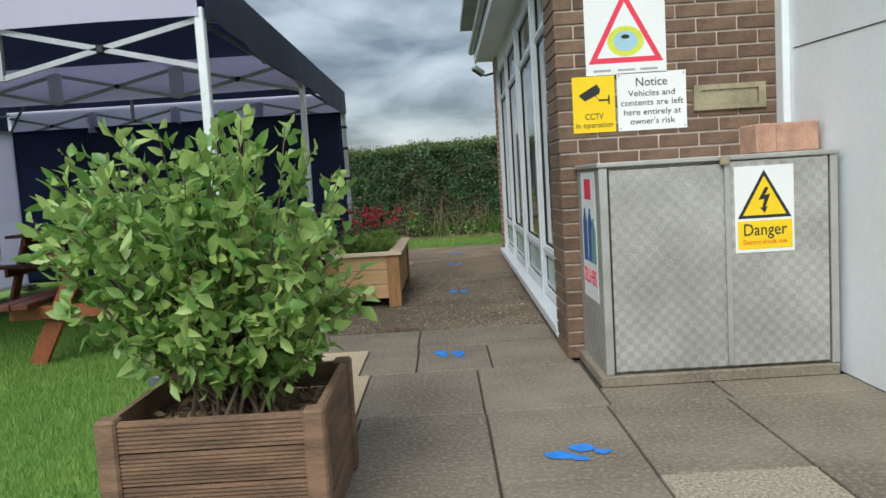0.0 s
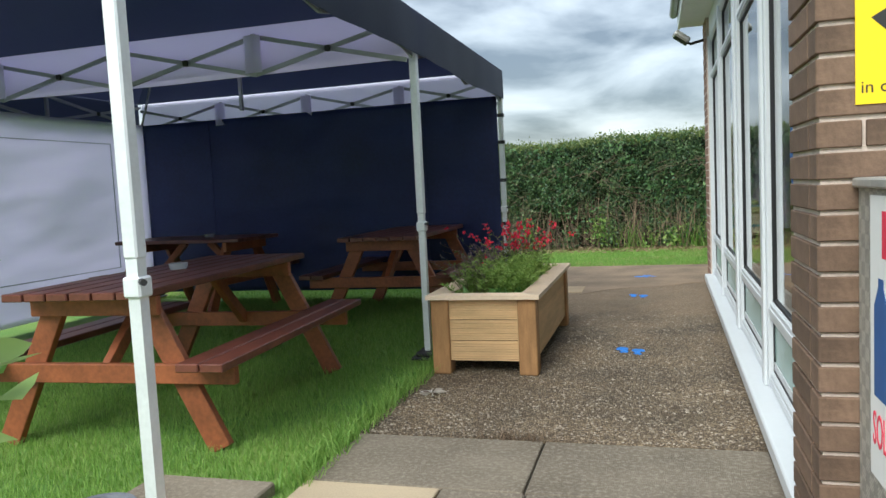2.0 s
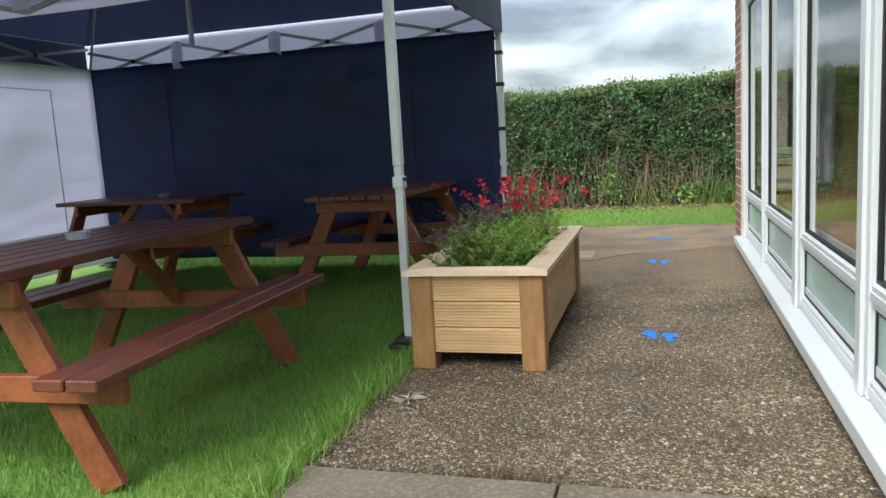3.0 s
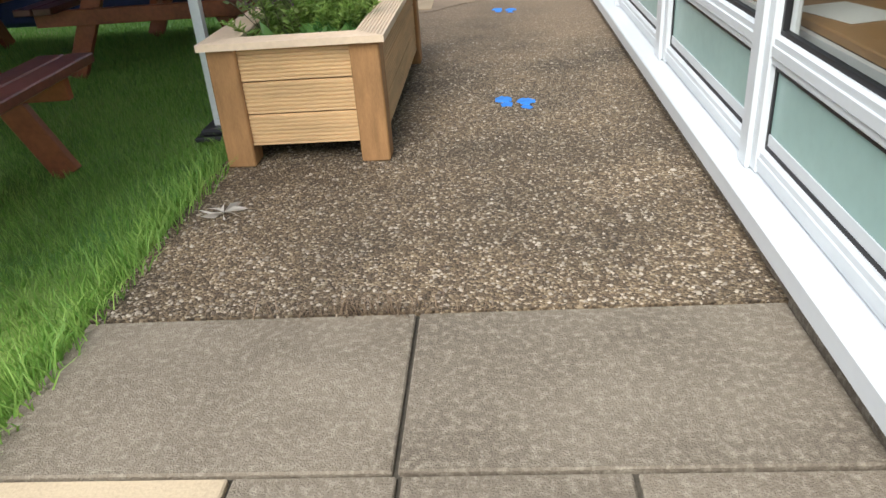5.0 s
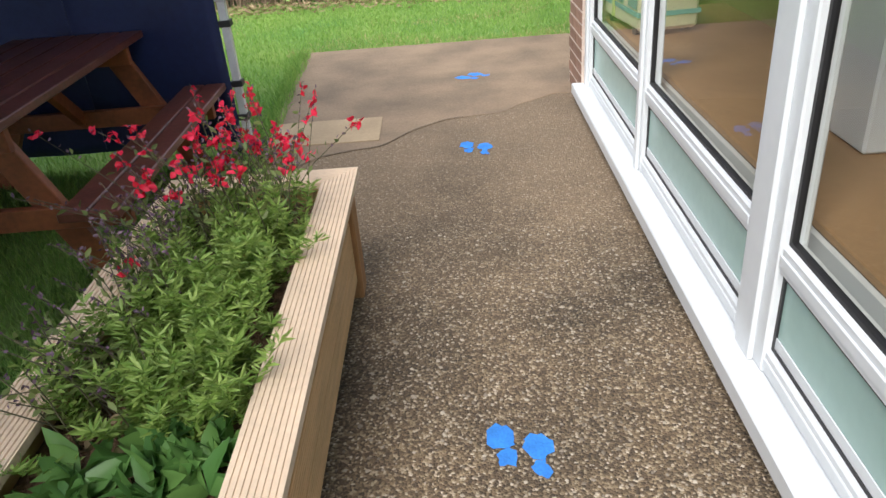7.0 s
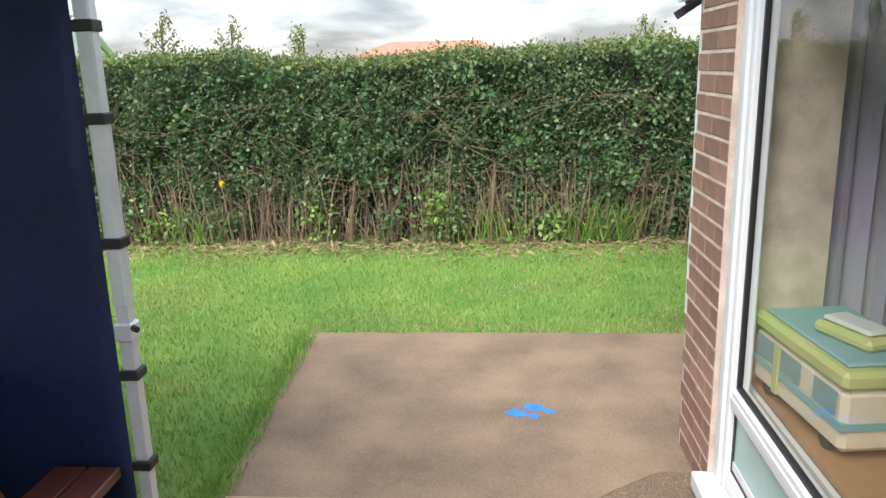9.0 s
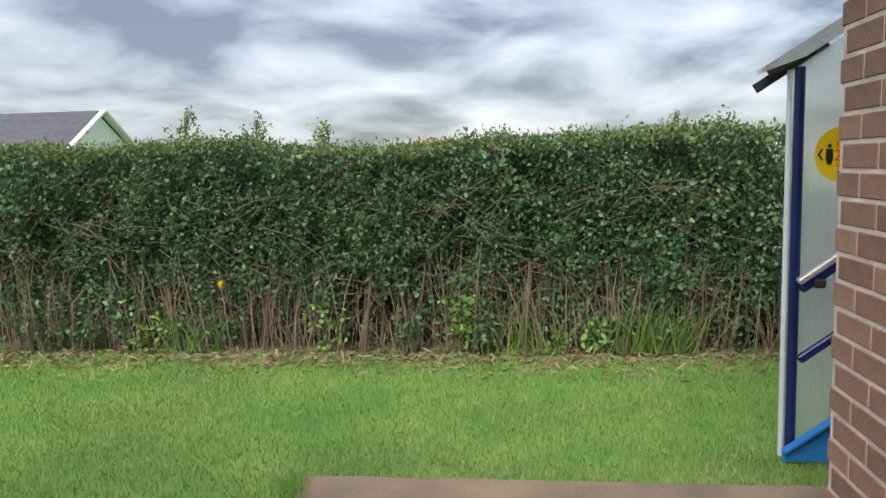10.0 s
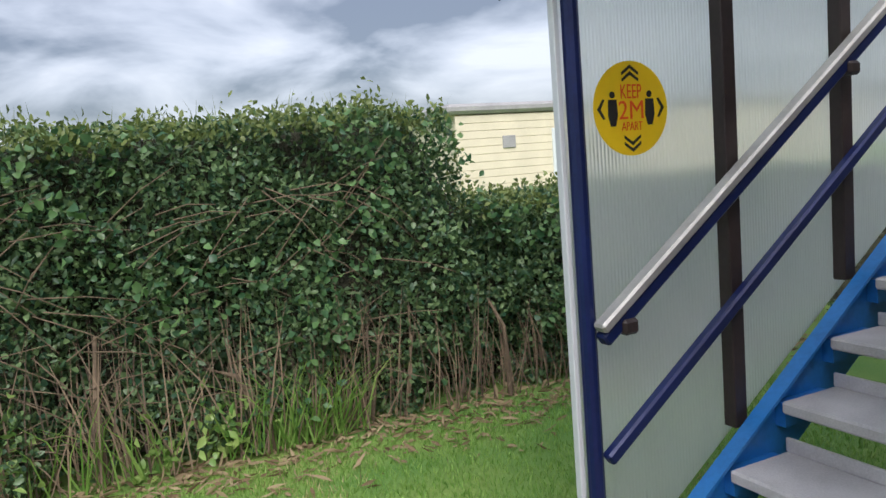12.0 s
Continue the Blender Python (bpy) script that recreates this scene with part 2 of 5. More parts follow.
def poly_sheet(name):
    """Twin-wall polycarbonate: milky, with fine upright ribs."""
    m = bpy.data.materials.new(name)
    m.use_nodes = True
    n, l = m.node_tree.nodes, m.node_tree.links
    b = n["Principled BSDF"]
    b.inputs["Base Color"].default_value = (0.86, 0.87, 0.86, 1)
    b.inputs["Roughness"].default_value = 0.22
    b.inputs["IOR"].default_value = 1.4
    tc = n.new("ShaderNodeTexCoord")
    wv = n.new("ShaderNodeTexWave")
    wv.inputs["Scale"].default_value = 22
    l.new(tc.outputs["Object"], wv.inputs["Vector"])
    bp = n.new("ShaderNodeBump")
    bp.inputs["Strength"].default_value, bp.inputs["Distance"].default_value = 0.5, 0.004
    l.new(wv.outputs["Fac"], bp.inputs["Height"])
    l.new(bp.outputs[0], b.inputs["Normal"])
    t = n.new("ShaderNodeBsdfTranslucent")
    t.inputs[0].default_value = (0.94, 0.95, 0.93, 1)
    l.new(bp.outputs[0], t.inputs["Normal"])
    c = n.new("ShaderNodeBsdfRefraction")
    c.inputs["Roughness"].default_value, c.inputs["IOR"].default_value = 0.3, 1.05
    c.inputs["Color"].default_value = (0.92, 0.93, 0.92, 1)
    l.new(bp.outputs[0], c.inputs["Normal"])
    m1 = n.new("ShaderNodeMixShader")
    m1.inputs[0].default_value = 0.62
    l.new(t.outputs[0], m1.inputs[1])
    l.new(c.outputs[0], m1.inputs[2])
    m2 = n.new("ShaderNodeMixShader")
    m2.inputs[0].default_value = 0.9
    l.new(b.outputs[0], m2.inputs[1])
    l.new(m1.outputs[0], m2.inputs[2])
    l.new(m2.outputs[0], n["Material Output"].inputs[0])
    return m


M_BRICK = mat("brown brick", (0.15, 0.094, 0.062), 0.85, 0, 0.28, 9, 90, 0.5, 0.004, per=0.22)
M_BRICK2 = mat("red brick", (0.25, 0.145, 0.1), 0.85, 0, 0.2, 9, 90, 0.5, 0.004, per=0.2)
M_MORTAR = mat("mortar", (0.60, 0.50, 0.43), 0.95, 0, 0.2, 10, 120, 0.5)
M_WHITE = mat("white plastic", (0.66, 0.69, 0.71), 0.35, 0, 0.03, 2, 30, 0.03)
M_WALLW = mat("white painted board", (0.80, 0.83, 0.85), 0.55, 0, 0.05, 1.5, 25, 0.08)
M_GASKET = mat("black rubber", (0.015, 0.015, 0.017), 0.5, 0, 0.1, 8, 50, 0.0)
M_TEAL = mat("frosted green panel", (0.33, 0.49, 0.45), 0.25, 0, 0.06, 1.2, 20, 0.0)
M_PANE = pane_mat("window glass")
M_SLAB = worn_slab("paving slab")
M_SAND = mat("clean pale slab", (0.50, 0.40, 0.27), 0.9, 0, 0.2, 1.6, 130, 0.4, col2=(0.33, 0.26, 0.18), per=0.06)
M_AGG = speckled("exposed aggregate")
M_PEBSLAB = mat("pale pebbled slab", (0.50, 0.44, 0.33), 0.9, 0, 0.3, 75, 160, 1.0, 0.006, col2=(0.17, 0.145, 0.11))
M_CONC = mat("brown concrete", (0.285, 0.205, 0.135), 0.9, 0, 0.2, 2.3, 75, 0.7, 0.004, col2=(0.15, 0.11, 0.075))
M_PATCH = mat("pale concrete patch", (0.38, 0.285, 0.18), 0.9, 0, 0.15, 3, 60, 0.3)
M_BASE = mat("dark soil joint", (0.07, 0.06, 0.045), 1, 0, 0.3, 10, 80, 0.5)
M_BLUE = mat("blue paint", (0.03, 0.21, 0.66), 0.8, 0, 0.2, 15, 120, 0.3)
M_LAWN = grass_ground("lawn")
M_GRASS = leaf_mat("grass blades", (0.13, 0.30, 0.045), (0.33, 0.49, 0.12), 0.6, 0.4)
M_STRAW = leaf_mat("dry grass", (0.30, 0.31, 0.10), (0.52, 0.46, 0.24), 0.7, 0.3)
M_NAVY = mat("navy canvas", (0.013, 0.024, 0.095), 0.6, 0, 0.25, 1.5, 30, 0.12, 0.01)
M_NAVYR = roof_cloth("navy roof canvas")
M_CANVAS = leaf_mat("white canvas", (0.84, 0.81, 0.96), (0.87, 0.84, 0.98), 0.6, 0.62)
M_ALU = mat("aluminium", (0.74, 0.76, 0.79), 0.42, 0.3, 0.08, 6, 60, 0.05)
M_GREYM = mat("grey steel bar", (0.42, 0.43, 0.46), 0.45, 0.6, 0.12, 6, 60, 0.05)
M_BLACK = mat("black plastic", (0.02, 0.02, 0.022), 0.5, 0, 0.2, 8, 60, 0.1)
M_STAIN = mat("red-brown stained wood", (0.125, 0.04, 0.027), 0.38, 0, 0.3, 5, 40, 0.25, 0.003, stretch=(1, 1, 1), per=0.12)
M_STAINL = mat("orange-brown stained wood", (0.25, 0.075, 0.028), 0.5, 0, 0.3, 5, 40, 0.25, 0.003, per=0.1)
M_PINE = mat("new pine", (0.64, 0.43, 0.225), 0.65, 0, 0.14, 3, 40, 0.15, 0.002, stretch=(1, 1, 8), per=0.08)
M_PINERIM = mat("pale pine rim", (0.70, 0.55, 0.40), 0.65, 0, 0.12, 3, 40, 0.15, 0.002, per=0.06)
M_POST = mat("treated post", (0.35, 0.185, 0.075), 0.7, 0, 0.22, 5, 50, 0.25, 0.003, stretch=(6, 6, 1))
M_OLDWOOD = mat("weathered decking", (0.26, 0.155, 0.095), 0.8, 0, 0.3, 4, 40, 0.4, 0.004, col2=(0.11, 0.07, 0.045), stretch=(1, 1, 6), per=0.12)
M_SOIL = mat("bark mulch", (0.16, 0.09, 0.05), 0.95, 0, 0.5, 30, 120, 1.0, 0.02)
M_PLATE = tread_plate("tread plate")
M_TRIM = mat("dull aluminium trim", (0.5, 0.49, 0.46), 0.5, 0.6, 0.12, 8, 60, 0.1)
M_YEL = mat("yellow sign", (0.90, 0.62, 0.012), 0.4, 0, 0.04, 3, 30, 0.0)
M_SIGNW = mat("white sign", (0.82, 0.83, 0.82), 0.4, 0, 0.03, 3, 30, 0.0)
M_INK = mat("black print", (0.02, 0.02, 0.02), 0.5, 0, 0.1, 3, 30, 0.0)
M_RED = mat("red print", (0.75, 0.04, 0.09), 0.5, 0, 0.08, 5, 30, 0.0)
M_ORANGE = mat("orange print", (0.80, 0.10, 0.015), 0.5, 0, 0.08, 5, 30, 0.0)
M_GASB = mat("blue print", (0.025, 0.10, 0.30), 0.5, 0, 0.1, 5, 30, 0.0)
M_GASG = mat("green print", (0.18, 0.33, 0.33), 0.5, 0, 0.1, 5, 30, 0.0)
M_PALEPR = mat("pale print", (0.35, 0.55, 0.65), 0.5, 0, 0.1, 5, 30, 0.0)
M_LIME = mat("lime print", (0.62, 0.66, 0.06), 0.5, 0, 0.1, 5, 30, 0.0)
M_BRASS = mat("weathered brass", (0.42, 0.36, 0.24), 0.45, 0.6, 0.2, 8, 60, 0.1)
M_TERRA = mat("pink sandstone block", (0.45, 0.26, 0.18), 0.9, 0, 0.25, 10, 70, 0.5)
M_TWIG = mat("twig", (0.16, 0.115, 0.075), 0.9, 0, 0.3, 12, 60, 0.2, per=0.2)
M_REED = leaf_mat("dry stems", (0.08, 0.055, 0.04), (0.30, 0.215, 0.14), 0.8, 0.15)
M_PEBBLE = leaf_mat("loose pebble", (0.09, 0.066, 0.046), (0.46, 0.40, 0.32), 0.8, 0.0)
M_IVY = leaf_mat("broad hedge leaf", (0.04, 0.11, 0.05), (0.16, 0.29, 0.10), 0.4, 0.35)
# near-black, so that gaps between the hedge leaves read as deep shade
M_HSHADE = mat("hedge inside shade", (0.035, 0.035, 0.02), 1, 0, 0.5, 6, 30, 1.0, 0.05)
M_HLEAF = leaf_mat("hedge leaf", (0.03, 0.09, 0.05), (0.19, 0.285, 0.115), 0.42, 0.3)
M_HTOP = leaf_mat("hedge top leaf", (0.10, 0.15, 0.045), (0.24, 0.29, 0.09), 0.5, 0.35)
M_LITTER = leaf_mat("leaf litter", (0.17, 0.11, 0.06), (0.36, 0.28, 0.16), 0.9, 0.1)
M_SHRUB = leaf_mat("shrub leaf", (0.11, 0.25, 0.05), (0.46, 0.60, 0.19), 0.38, 0.38)
M_FERN = leaf_mat("feathery leaf", (0.14, 0.26, 0.04), (0.34, 0.46, 0.12), 0.5, 0.35)
M_BROAD = leaf_mat("broad leaf", (0.07, 0.19, 0.045), (0.17, 0.32, 0.08), 0.45, 0.3)
M_PETAL = leaf_mat("red petal", (0.62, 0.01, 0.03), (0.85, 0.03, 0.10), 0.5, 0.3)
M_BUD = leaf_mat("dark bud", (0.07, 0.03, 0.06), (0.25, 0.16, 0.22), 0.6, 0.2)
M_STEMG = mat("green stem", (0.10, 0.09, 0.05), 0.8, 0, 0.2, 10, 50, 0.1)
M_STBLUE = mat("blue painted steel", (0.025, 0.20, 0.55), 0.35, 0.1, 0.15, 4, 50, 0.08)
M_STNAVY = mat("dark blue tube", (0.01, 0.02, 0.10), 0.3, 0.2, 0.2, 4, 50, 0.05)
M_BROWNT = mat("dark brown post", (0.04, 0.028, 0.026), 0.45, 0.1, 0.25, 4, 50, 0.1)
M_TREAD = mat("grey gritted tread", (0.58, 0.56, 0.55), 0.8, 0.1, 0.15, 5, 130, 0.5)
M_POLY = poly_sheet("ribbed sheet")
M_CREAM = mat("cream cladding", (0.70, 0.62, 0.47), 0.6, 0, 0.06, 2, 30, 0.05)
M_ROOFG = mat("grey roof", (0.32, 0.31, 0.31), 0.7, 0, 0.15, 3, 30, 0.1)
M_TILE = mat("dark roof tile", (0.09, 0.09, 0.10), 0.7, 0, 0.2, 6, 30, 0.2)
M_REDROOF = mat("terracotta roof", (0.42, 0.20, 0.13), 0.8, 0, 0.15, 3, 30, 0.1)
M_TABLE = mat("brown shelf board", (0.36, 0.21, 0.10), 0.5, 0, 0.12, 2, 30, 0.05)
M_OLIVE = mat("mustard room wall", (0.42, 0.36, 0.14), 0.8, 0, 0.06, 1, 20, 0.05)
M_CARPET = mat("brown carpet", (0.16, 0.11, 0.08), 0.95, 0, 0.2, 10, 90, 0.2)
M_TOYB = mat("toy pale blue", (0.20, 0.42, 0.46), 0.4, 0, 0.05, 5, 30, 0.0)
M_TOYG = mat("toy lime", (0.50, 0.55, 0.22), 0.4, 0, 0.05, 5, 30, 0.0)
M_DEAD = leaf_mat("dead pale leaf", (0.62, 0.58, 0.52), (0.74, 0.70, 0.64), 0.8, 0.2)


# ---- mesh helpers ----
def mesh_ob(name, bm, material, parent=None, smooth=False):
    me = bpy.data.meshes.new(name)
    bm.to_mesh(me)
    bm.free()
    me.materials.append(material)
    if smooth:
        for p in me.polygons:
            p.use_smooth = True
    ob = new(name, me)
    if parent is not None:
        ob.parent = parent
    return ob


def part(name, bm, material, parent, label="", smooth=False):
    ob = mesh_ob(name, bm, material, parent, smooth)
    if label:
        tagged(ob, label)
    return ob


def raw(name, verts, faces, material, parent=None, smooth=False):
    me = bpy.data.meshes.new(name)
    me.from_pydata(verts, [], faces)
    me.materials.append(material)
    if smooth:
        me.polygons.foreach_set("use_smooth", [True] * len(me.polygons))
    ob = new(name, me)
    if parent is not None:
        ob.parent = parent
    return ob


def thing(name, label, category, group="", kind="", at=None):
    e = new(name)
    e.empty_display_size = 0.1
    if at is not None:
        e.matrix_basis = at
    return tagged(e, label, category, group, kind)


def box(x0, x1, y0, y1, z0, z1, bev=0.0, bm=None):
    bm = bm or bmesh.new()
    r = bmesh.ops.create_cube(bm, size=1, matrix=Matrix.Translation(((x0 + x1) / 2, (y0 + y1) / 2, (z0 + z1) / 2)) @ Matrix.Diagonal((x1 - x0, y1 - y0, z1 - z0, 1)))
    if bev:
        es = list({e for v in r["verts"] for e in v.link_edges})
        bmesh.ops.bevel(bm, geom=es, offset=bev, segments=1, affect="EDGES")
    return bm


def beam(a, b, w, h, bev=0.0, up=(0, 0, 1), bm=None):
    """A bar from a to b, w wide and h deep."""
    a, b = Vector(a), Vector(b)
    d = (b - a).normalized()
    s = d.cross(Vector(up))
    if s.length < 1e-4:
        s = Vector((1, 0, 0))
    s.normalize()
    u = s.cross(d)
    bm = bm or bmesh.new()
    m = Matrix((( *(s),), (*(d),), (*(u),))).transposed().to_4x4()
    m = Matrix.Translation((a + b) / 2) @ m @ Matrix.Diagonal((w, (b - a).length, h, 1))
    r = bmesh.ops.create_cube(bm, size=1, matrix=m)
    if bev:
        es = list({e for v in r["verts"] for e in v.link_edges})
        bmesh.ops.bevel(bm, geom=es, offset=bev, segments=1, affect="EDGES")
    return bm


def tube(pts, rad, sides=8, bm=None, taper=1.0):
    bm = bm or bmesh.new()
    rings = []
    for i, p in enumerate(pts):
        p = Vector(p)
        d = (Vector(pts[min(i + 1, len(pts) - 1)]) - Vector(pts[max(i - 1, 0)])).normalized()
        s = d.orthogonal().normalized()
        u = d.cross(s)
        r = rad * (1 + (taper - 1) * i / max(1, len(pts) - 1))
        rings.append([bm.verts.new(p + (s * math.cos(2 * math.pi * k / sides) + u * math.sin(2 * math.pi * k / sides)) * r) for k in range(sides)])
    for q, w in zip(rings, rings[1:]):
        for k in range(sides):
            bm.faces.new((q[k], q[(k + 1) % sides], w[(k + 1) % sides], w[k]))
    bm.faces.new(rings[0][::-1])
    bm.faces.new(rings[-1])
    return bm


def plate(pts, t, m):
    """A flat shape of outline pts, t thick, laid by the pose m (outline in x, y; front towards +z)."""
    bm = bmesh.new()
    vs = [bm.verts.new((x, y, 0)) for x, y in pts]
    f = bm.faces.new(vs)
    f.normal_update()
    if f.normal.z < 0:
        f.normal_flip()
    r = bmesh.ops.extrude_face_region(bm, geom=[f])
    bmesh.ops.translate(bm, verts=[v for v in r["geom"] if isinstance(v, bmesh.types.BMVert)], vec=(0, 0, t))
    bmesh.ops.recalc_face_normals(bm, faces=bm.faces)
    bm.transform(m)
    return bm


def rect(x0, x1, y0, y1):
    return [(x0, y0), (x1, y0), (x1, y1), (x0, y1)]


def disc(cx, cy, rx, ry=None, n=28):
    ry = ry or rx
    return [(cx + rx * math.cos(2 * math.pi * k / n), cy + ry * math.sin(2 * math.pi * k / n)) for k in range(n)]


def lettering(name, text, size, m, material, parent, width=None):
    """Raised flat letters, centred on the pose m."""
    cu = bpy.data.curves.new(name, "FONT")
    cu.body, cu.size, cu.align_x, cu.align_y, cu.extrude = text, size, "CENTER", "CENTER", 0.0006
    cu.resolution_u = 3
    tmp = new("tmp", cu)
    bpy.context.view_layer.update()
    me = bpy.data.meshes.new_from_object(tmp.evaluated_get(bpy.context.evaluated_depsgraph_get()))
    bpy.data.objects.remove(tmp)
    if width:
        xs = [v.co.x for v in me.vertices]
        k = width / max(1e-6, max(xs) - min(xs))
        for v in me.vertices:
            v.co.x *= k
    me.transform(m)
    me.materials.clear()
    me.materials.append(material)
    ob = new(name, me)
    ob.parent = parent
    return ob


def leaves(name, base, way, length, width, material, parent=None, droop=0.25, seed=1):
    """Folded leaves: base points, directions, lengths and widths, all arrays."""
    rng = np.random.default_rng(seed)
    base, way = np.asarray(base, float), np.asarray(way, float)
    n = len(base)
    way /= np.linalg.norm(way, axis=1)[:, None] + 1e-9
    ref = rng.normal(size=(n, 3))
    side = np.cross(way, ref)
    side /= np.linalg.norm(side, axis=1)[:, None] + 1e-9
    nor = np.cross(side, way)
    L, W = np.broadcast_to(length, (n,))[:, None], np.broadcast_to(width, (n,))[:, None]
    tip = base + way * L - nor * L * droop
    mid = base + way * L * 0.45
    v = np.stack([base, mid - side * W / 2 + nor * W * 0.18, mid, mid + side * W / 2 + nor * W * 0.18, tip,
                  base + way * L * 0.76 - side * W * 0.34 - nor * L * droop * 0.35, base + way * L * 0.76 + side * W * 0.34 - nor * L * droop * 0.35], 1).reshape(-1, 3)
    k = np.arange(n)[:, None] * 7
    f = np.stack([k + [0, 2, 1], k + [0, 3, 2], k + [1, 2, 5], k + [2, 3, 6], k + [2, 4, 5], k + [2, 6, 4]], 1).reshape(-1, 3)
    return fast(name, v, f, material, parent)


def fast(name, v, f, material, parent=None):
    me = bpy.data.meshes.new(name)
    me.vertices.add(len(v))
    me.vertices.foreach_set("co", np.asarray(v, np.float32).ravel())
    f = np.asarray(f, np.int32)
    me.loops.add(f.size)
    me.loops.foreach_set("vertex_index", f.ravel())
    me.polygons.add(len(f))
    me.polygons.foreach_set("loop_start", np.arange(0, f.size, f.shape[1], dtype=np.int32))
    me.polygons.foreach_set("loop_total", np.full(len(f), f.shape[1], np.int32))
    me.update(calc_edges=True)
    me.validate()
    me.materials.append(material)
    ob = new(name, me)
    if parent is not None:
        ob.parent = parent
    return ob


def blades(name, xy, z0, height, lean, width, material, parent=None, seed=3):
    """Upright blades, each bent once."""
    rng = np.random.default_rng(seed)
    n = len(xy)
    a = rng.uniform(0, 2 * np.pi, n)
    h = np.broadcast_to(height, (n,)) * rng.uniform(0.5, 1.2, n)
    b = np.c_[xy, np.broadcast_to(z0, (n,))]
    s = np.c_[np.cos(a), np.sin(a), np.zeros(n)] * np.broadcast_to(width, (n,))[:, None] / 2
    ld = rng.uniform(0, 2 * np.pi, n)
    ln = np.c_[np.cos(ld), np.sin(ld), np.zeros(n)] * (h * lean * rng.uniform(0.2, 1.3, n))[:, None]
    up = np.c_[np.zeros((n, 2)), h]
    v = np.stack([b - s, b + s, b + up * 0.6 + ln * 0.35 + s * 0.7, b + up * 0.6 + ln * 0.35 - s * 0.7, b + up + ln], 1).reshape(-1, 3)
    k = np.arange(n)[:, None] * 5
    f = np.stack([k + [0, 1, 2], k + [0, 2, 3], k + [3, 2, 4]], 1).reshape(-1, 3)
    return fast(name, v, f, material, parent)


S = "structure"


# ---- ground ----
bm = bmesh.new()
bmesh.ops.create_grid(bm, x_segments=60, y_segments=60, size=1)
for v in bm.verts:
    v.co = Vector((math.copysign(abs(v.co.x) ** 3, v.co.x) * 400, math.copysign(abs(v.co.y) ** 3, v.co.y) * 400 + 6, -0.03))
tagged(mesh_ob("ground", bm, M_LAWN), "mown green lawn reaching to the hedge", "lawn", kind=S)


def left_edge(y):
    """Where the paving meets the lawn."""
    return -0.15 - max(0.0, y - 8.8) * 0.043


bm = bmesh.new()
cols = 3
rows_y = [5.47 + i * (11.2 - 5.47) / 24 for i in range(25)]
vv = [[bm.verts.new((left_edge(y) + 0.02 * noise.noise((3.1, y * 4, 0)) if c == 0 else (1.81 if c == cols else left_edge(y) + (1.81 - left_edge(y)) * c / cols), y, 0.0)) for c in range(cols + 1)] for y in rows_y]
for a, b in zip(vv, vv[1:]):
    for c in range(cols):
        bm.faces.new((a[c], a[c + 1], b[c + 1], b[c]))
r = bmesh.ops.extrude_face_region(bm, geom=list(bm.faces))
bmesh.ops.translate(bm, verts=[v for v in r["geom"] if isinstance(v, bmesh.types.BMVert)], vec=(0, 0, -0.06))
bmesh.ops.recalc_face_normals(bm, faces=bm.faces)
tagged(mesh_ob("pavement", bm, M_AGG), "dark exposed-aggregate path with pale pebbles beside the windows", "path", kind=S)


def crack_y(x):
    """The ragged joint between aggregate and smooth concrete."""
    return 9.45 + 0.78 * min(1, max(0, (x + 0.2) / 1.1)) + 0.05 * math.sin(x * 9) + 0.06 * noise.noise((x * 5, 0, 2)) + max(0, x - 0.9) * 0.5


bm = bmesh.new()
xs = [i / 40 for i in range(41)]
lo, hi = [], []
for s in xs:
    x = left_edge(9.4) + s * (1.80 - left_edge(9.4))
    y = crack_y(x)
    lo.append(bm.verts.new((left_edge(y) if s == 0 else x, y, 0.003)))
    hi.append(bm.verts.new((-0.305 + s * 3.0, 12.41 + 0.015 * noise.noise((s * 12, 1, 1)), 0.003)))
for i in range(40):
    bm.faces.new((lo[i], lo[i + 1], hi[i + 1], hi[i]))
r = bmesh.ops.extrude_face_region(bm, geom=list(bm.faces))
bmesh.ops.translate(bm, verts=[v for v in r["geom"] if isinstance(v, bmesh.types.BMVert)], vec=(0, 0, -0.06))
bmesh.ops.recalc_face_normals(bm, faces=bm.faces)
tagged(mesh_ob("pavement", bm, M_CONC), "smooth brown concrete patio slab with a ragged crack at its edge", "concrete", kind=S)

bm = bmesh.new()
for i in range(40):
    x0, x1 = left_edge(9.4) + xs[i] * 1.6, left_edge(9.4) + xs[i + 1] * 1.6
    if x1 < 1.05:
        w = 0.004 + 0.009 * abs(noise.noise((x0 * 9, 4, 0)))
        q = [bm.verts.new(p) for p in ((x0, crack_y(x0) - w, 0.0075), (x1, crack_y(x1) - w, 0.0075), (x1, crack_y(x1) + w * 0.4, 0.0075), (x0, crack_y(x0) + w * 0.4, 0.0075))]
        bm.faces.new(q)
tagged(mesh_ob("trim", bm, M_BASE), "dark open crack between concrete and pebbled path", "crack", kind=S)
tagged(mesh_ob("pavement_patch", box(-0.19, 0.50, 9.98, 10.42, 0.0, 0.0085), M_PATCH), "pale rectangular patch on the concrete", "concrete", kind=S)
tagged(mesh_ob("pavement_bed", box(-0.16, 2.98, -4, 5.49, -0.08, -0.016), M_BASE), "dark soil bed under the paving slabs", "paving bed", kind=S)

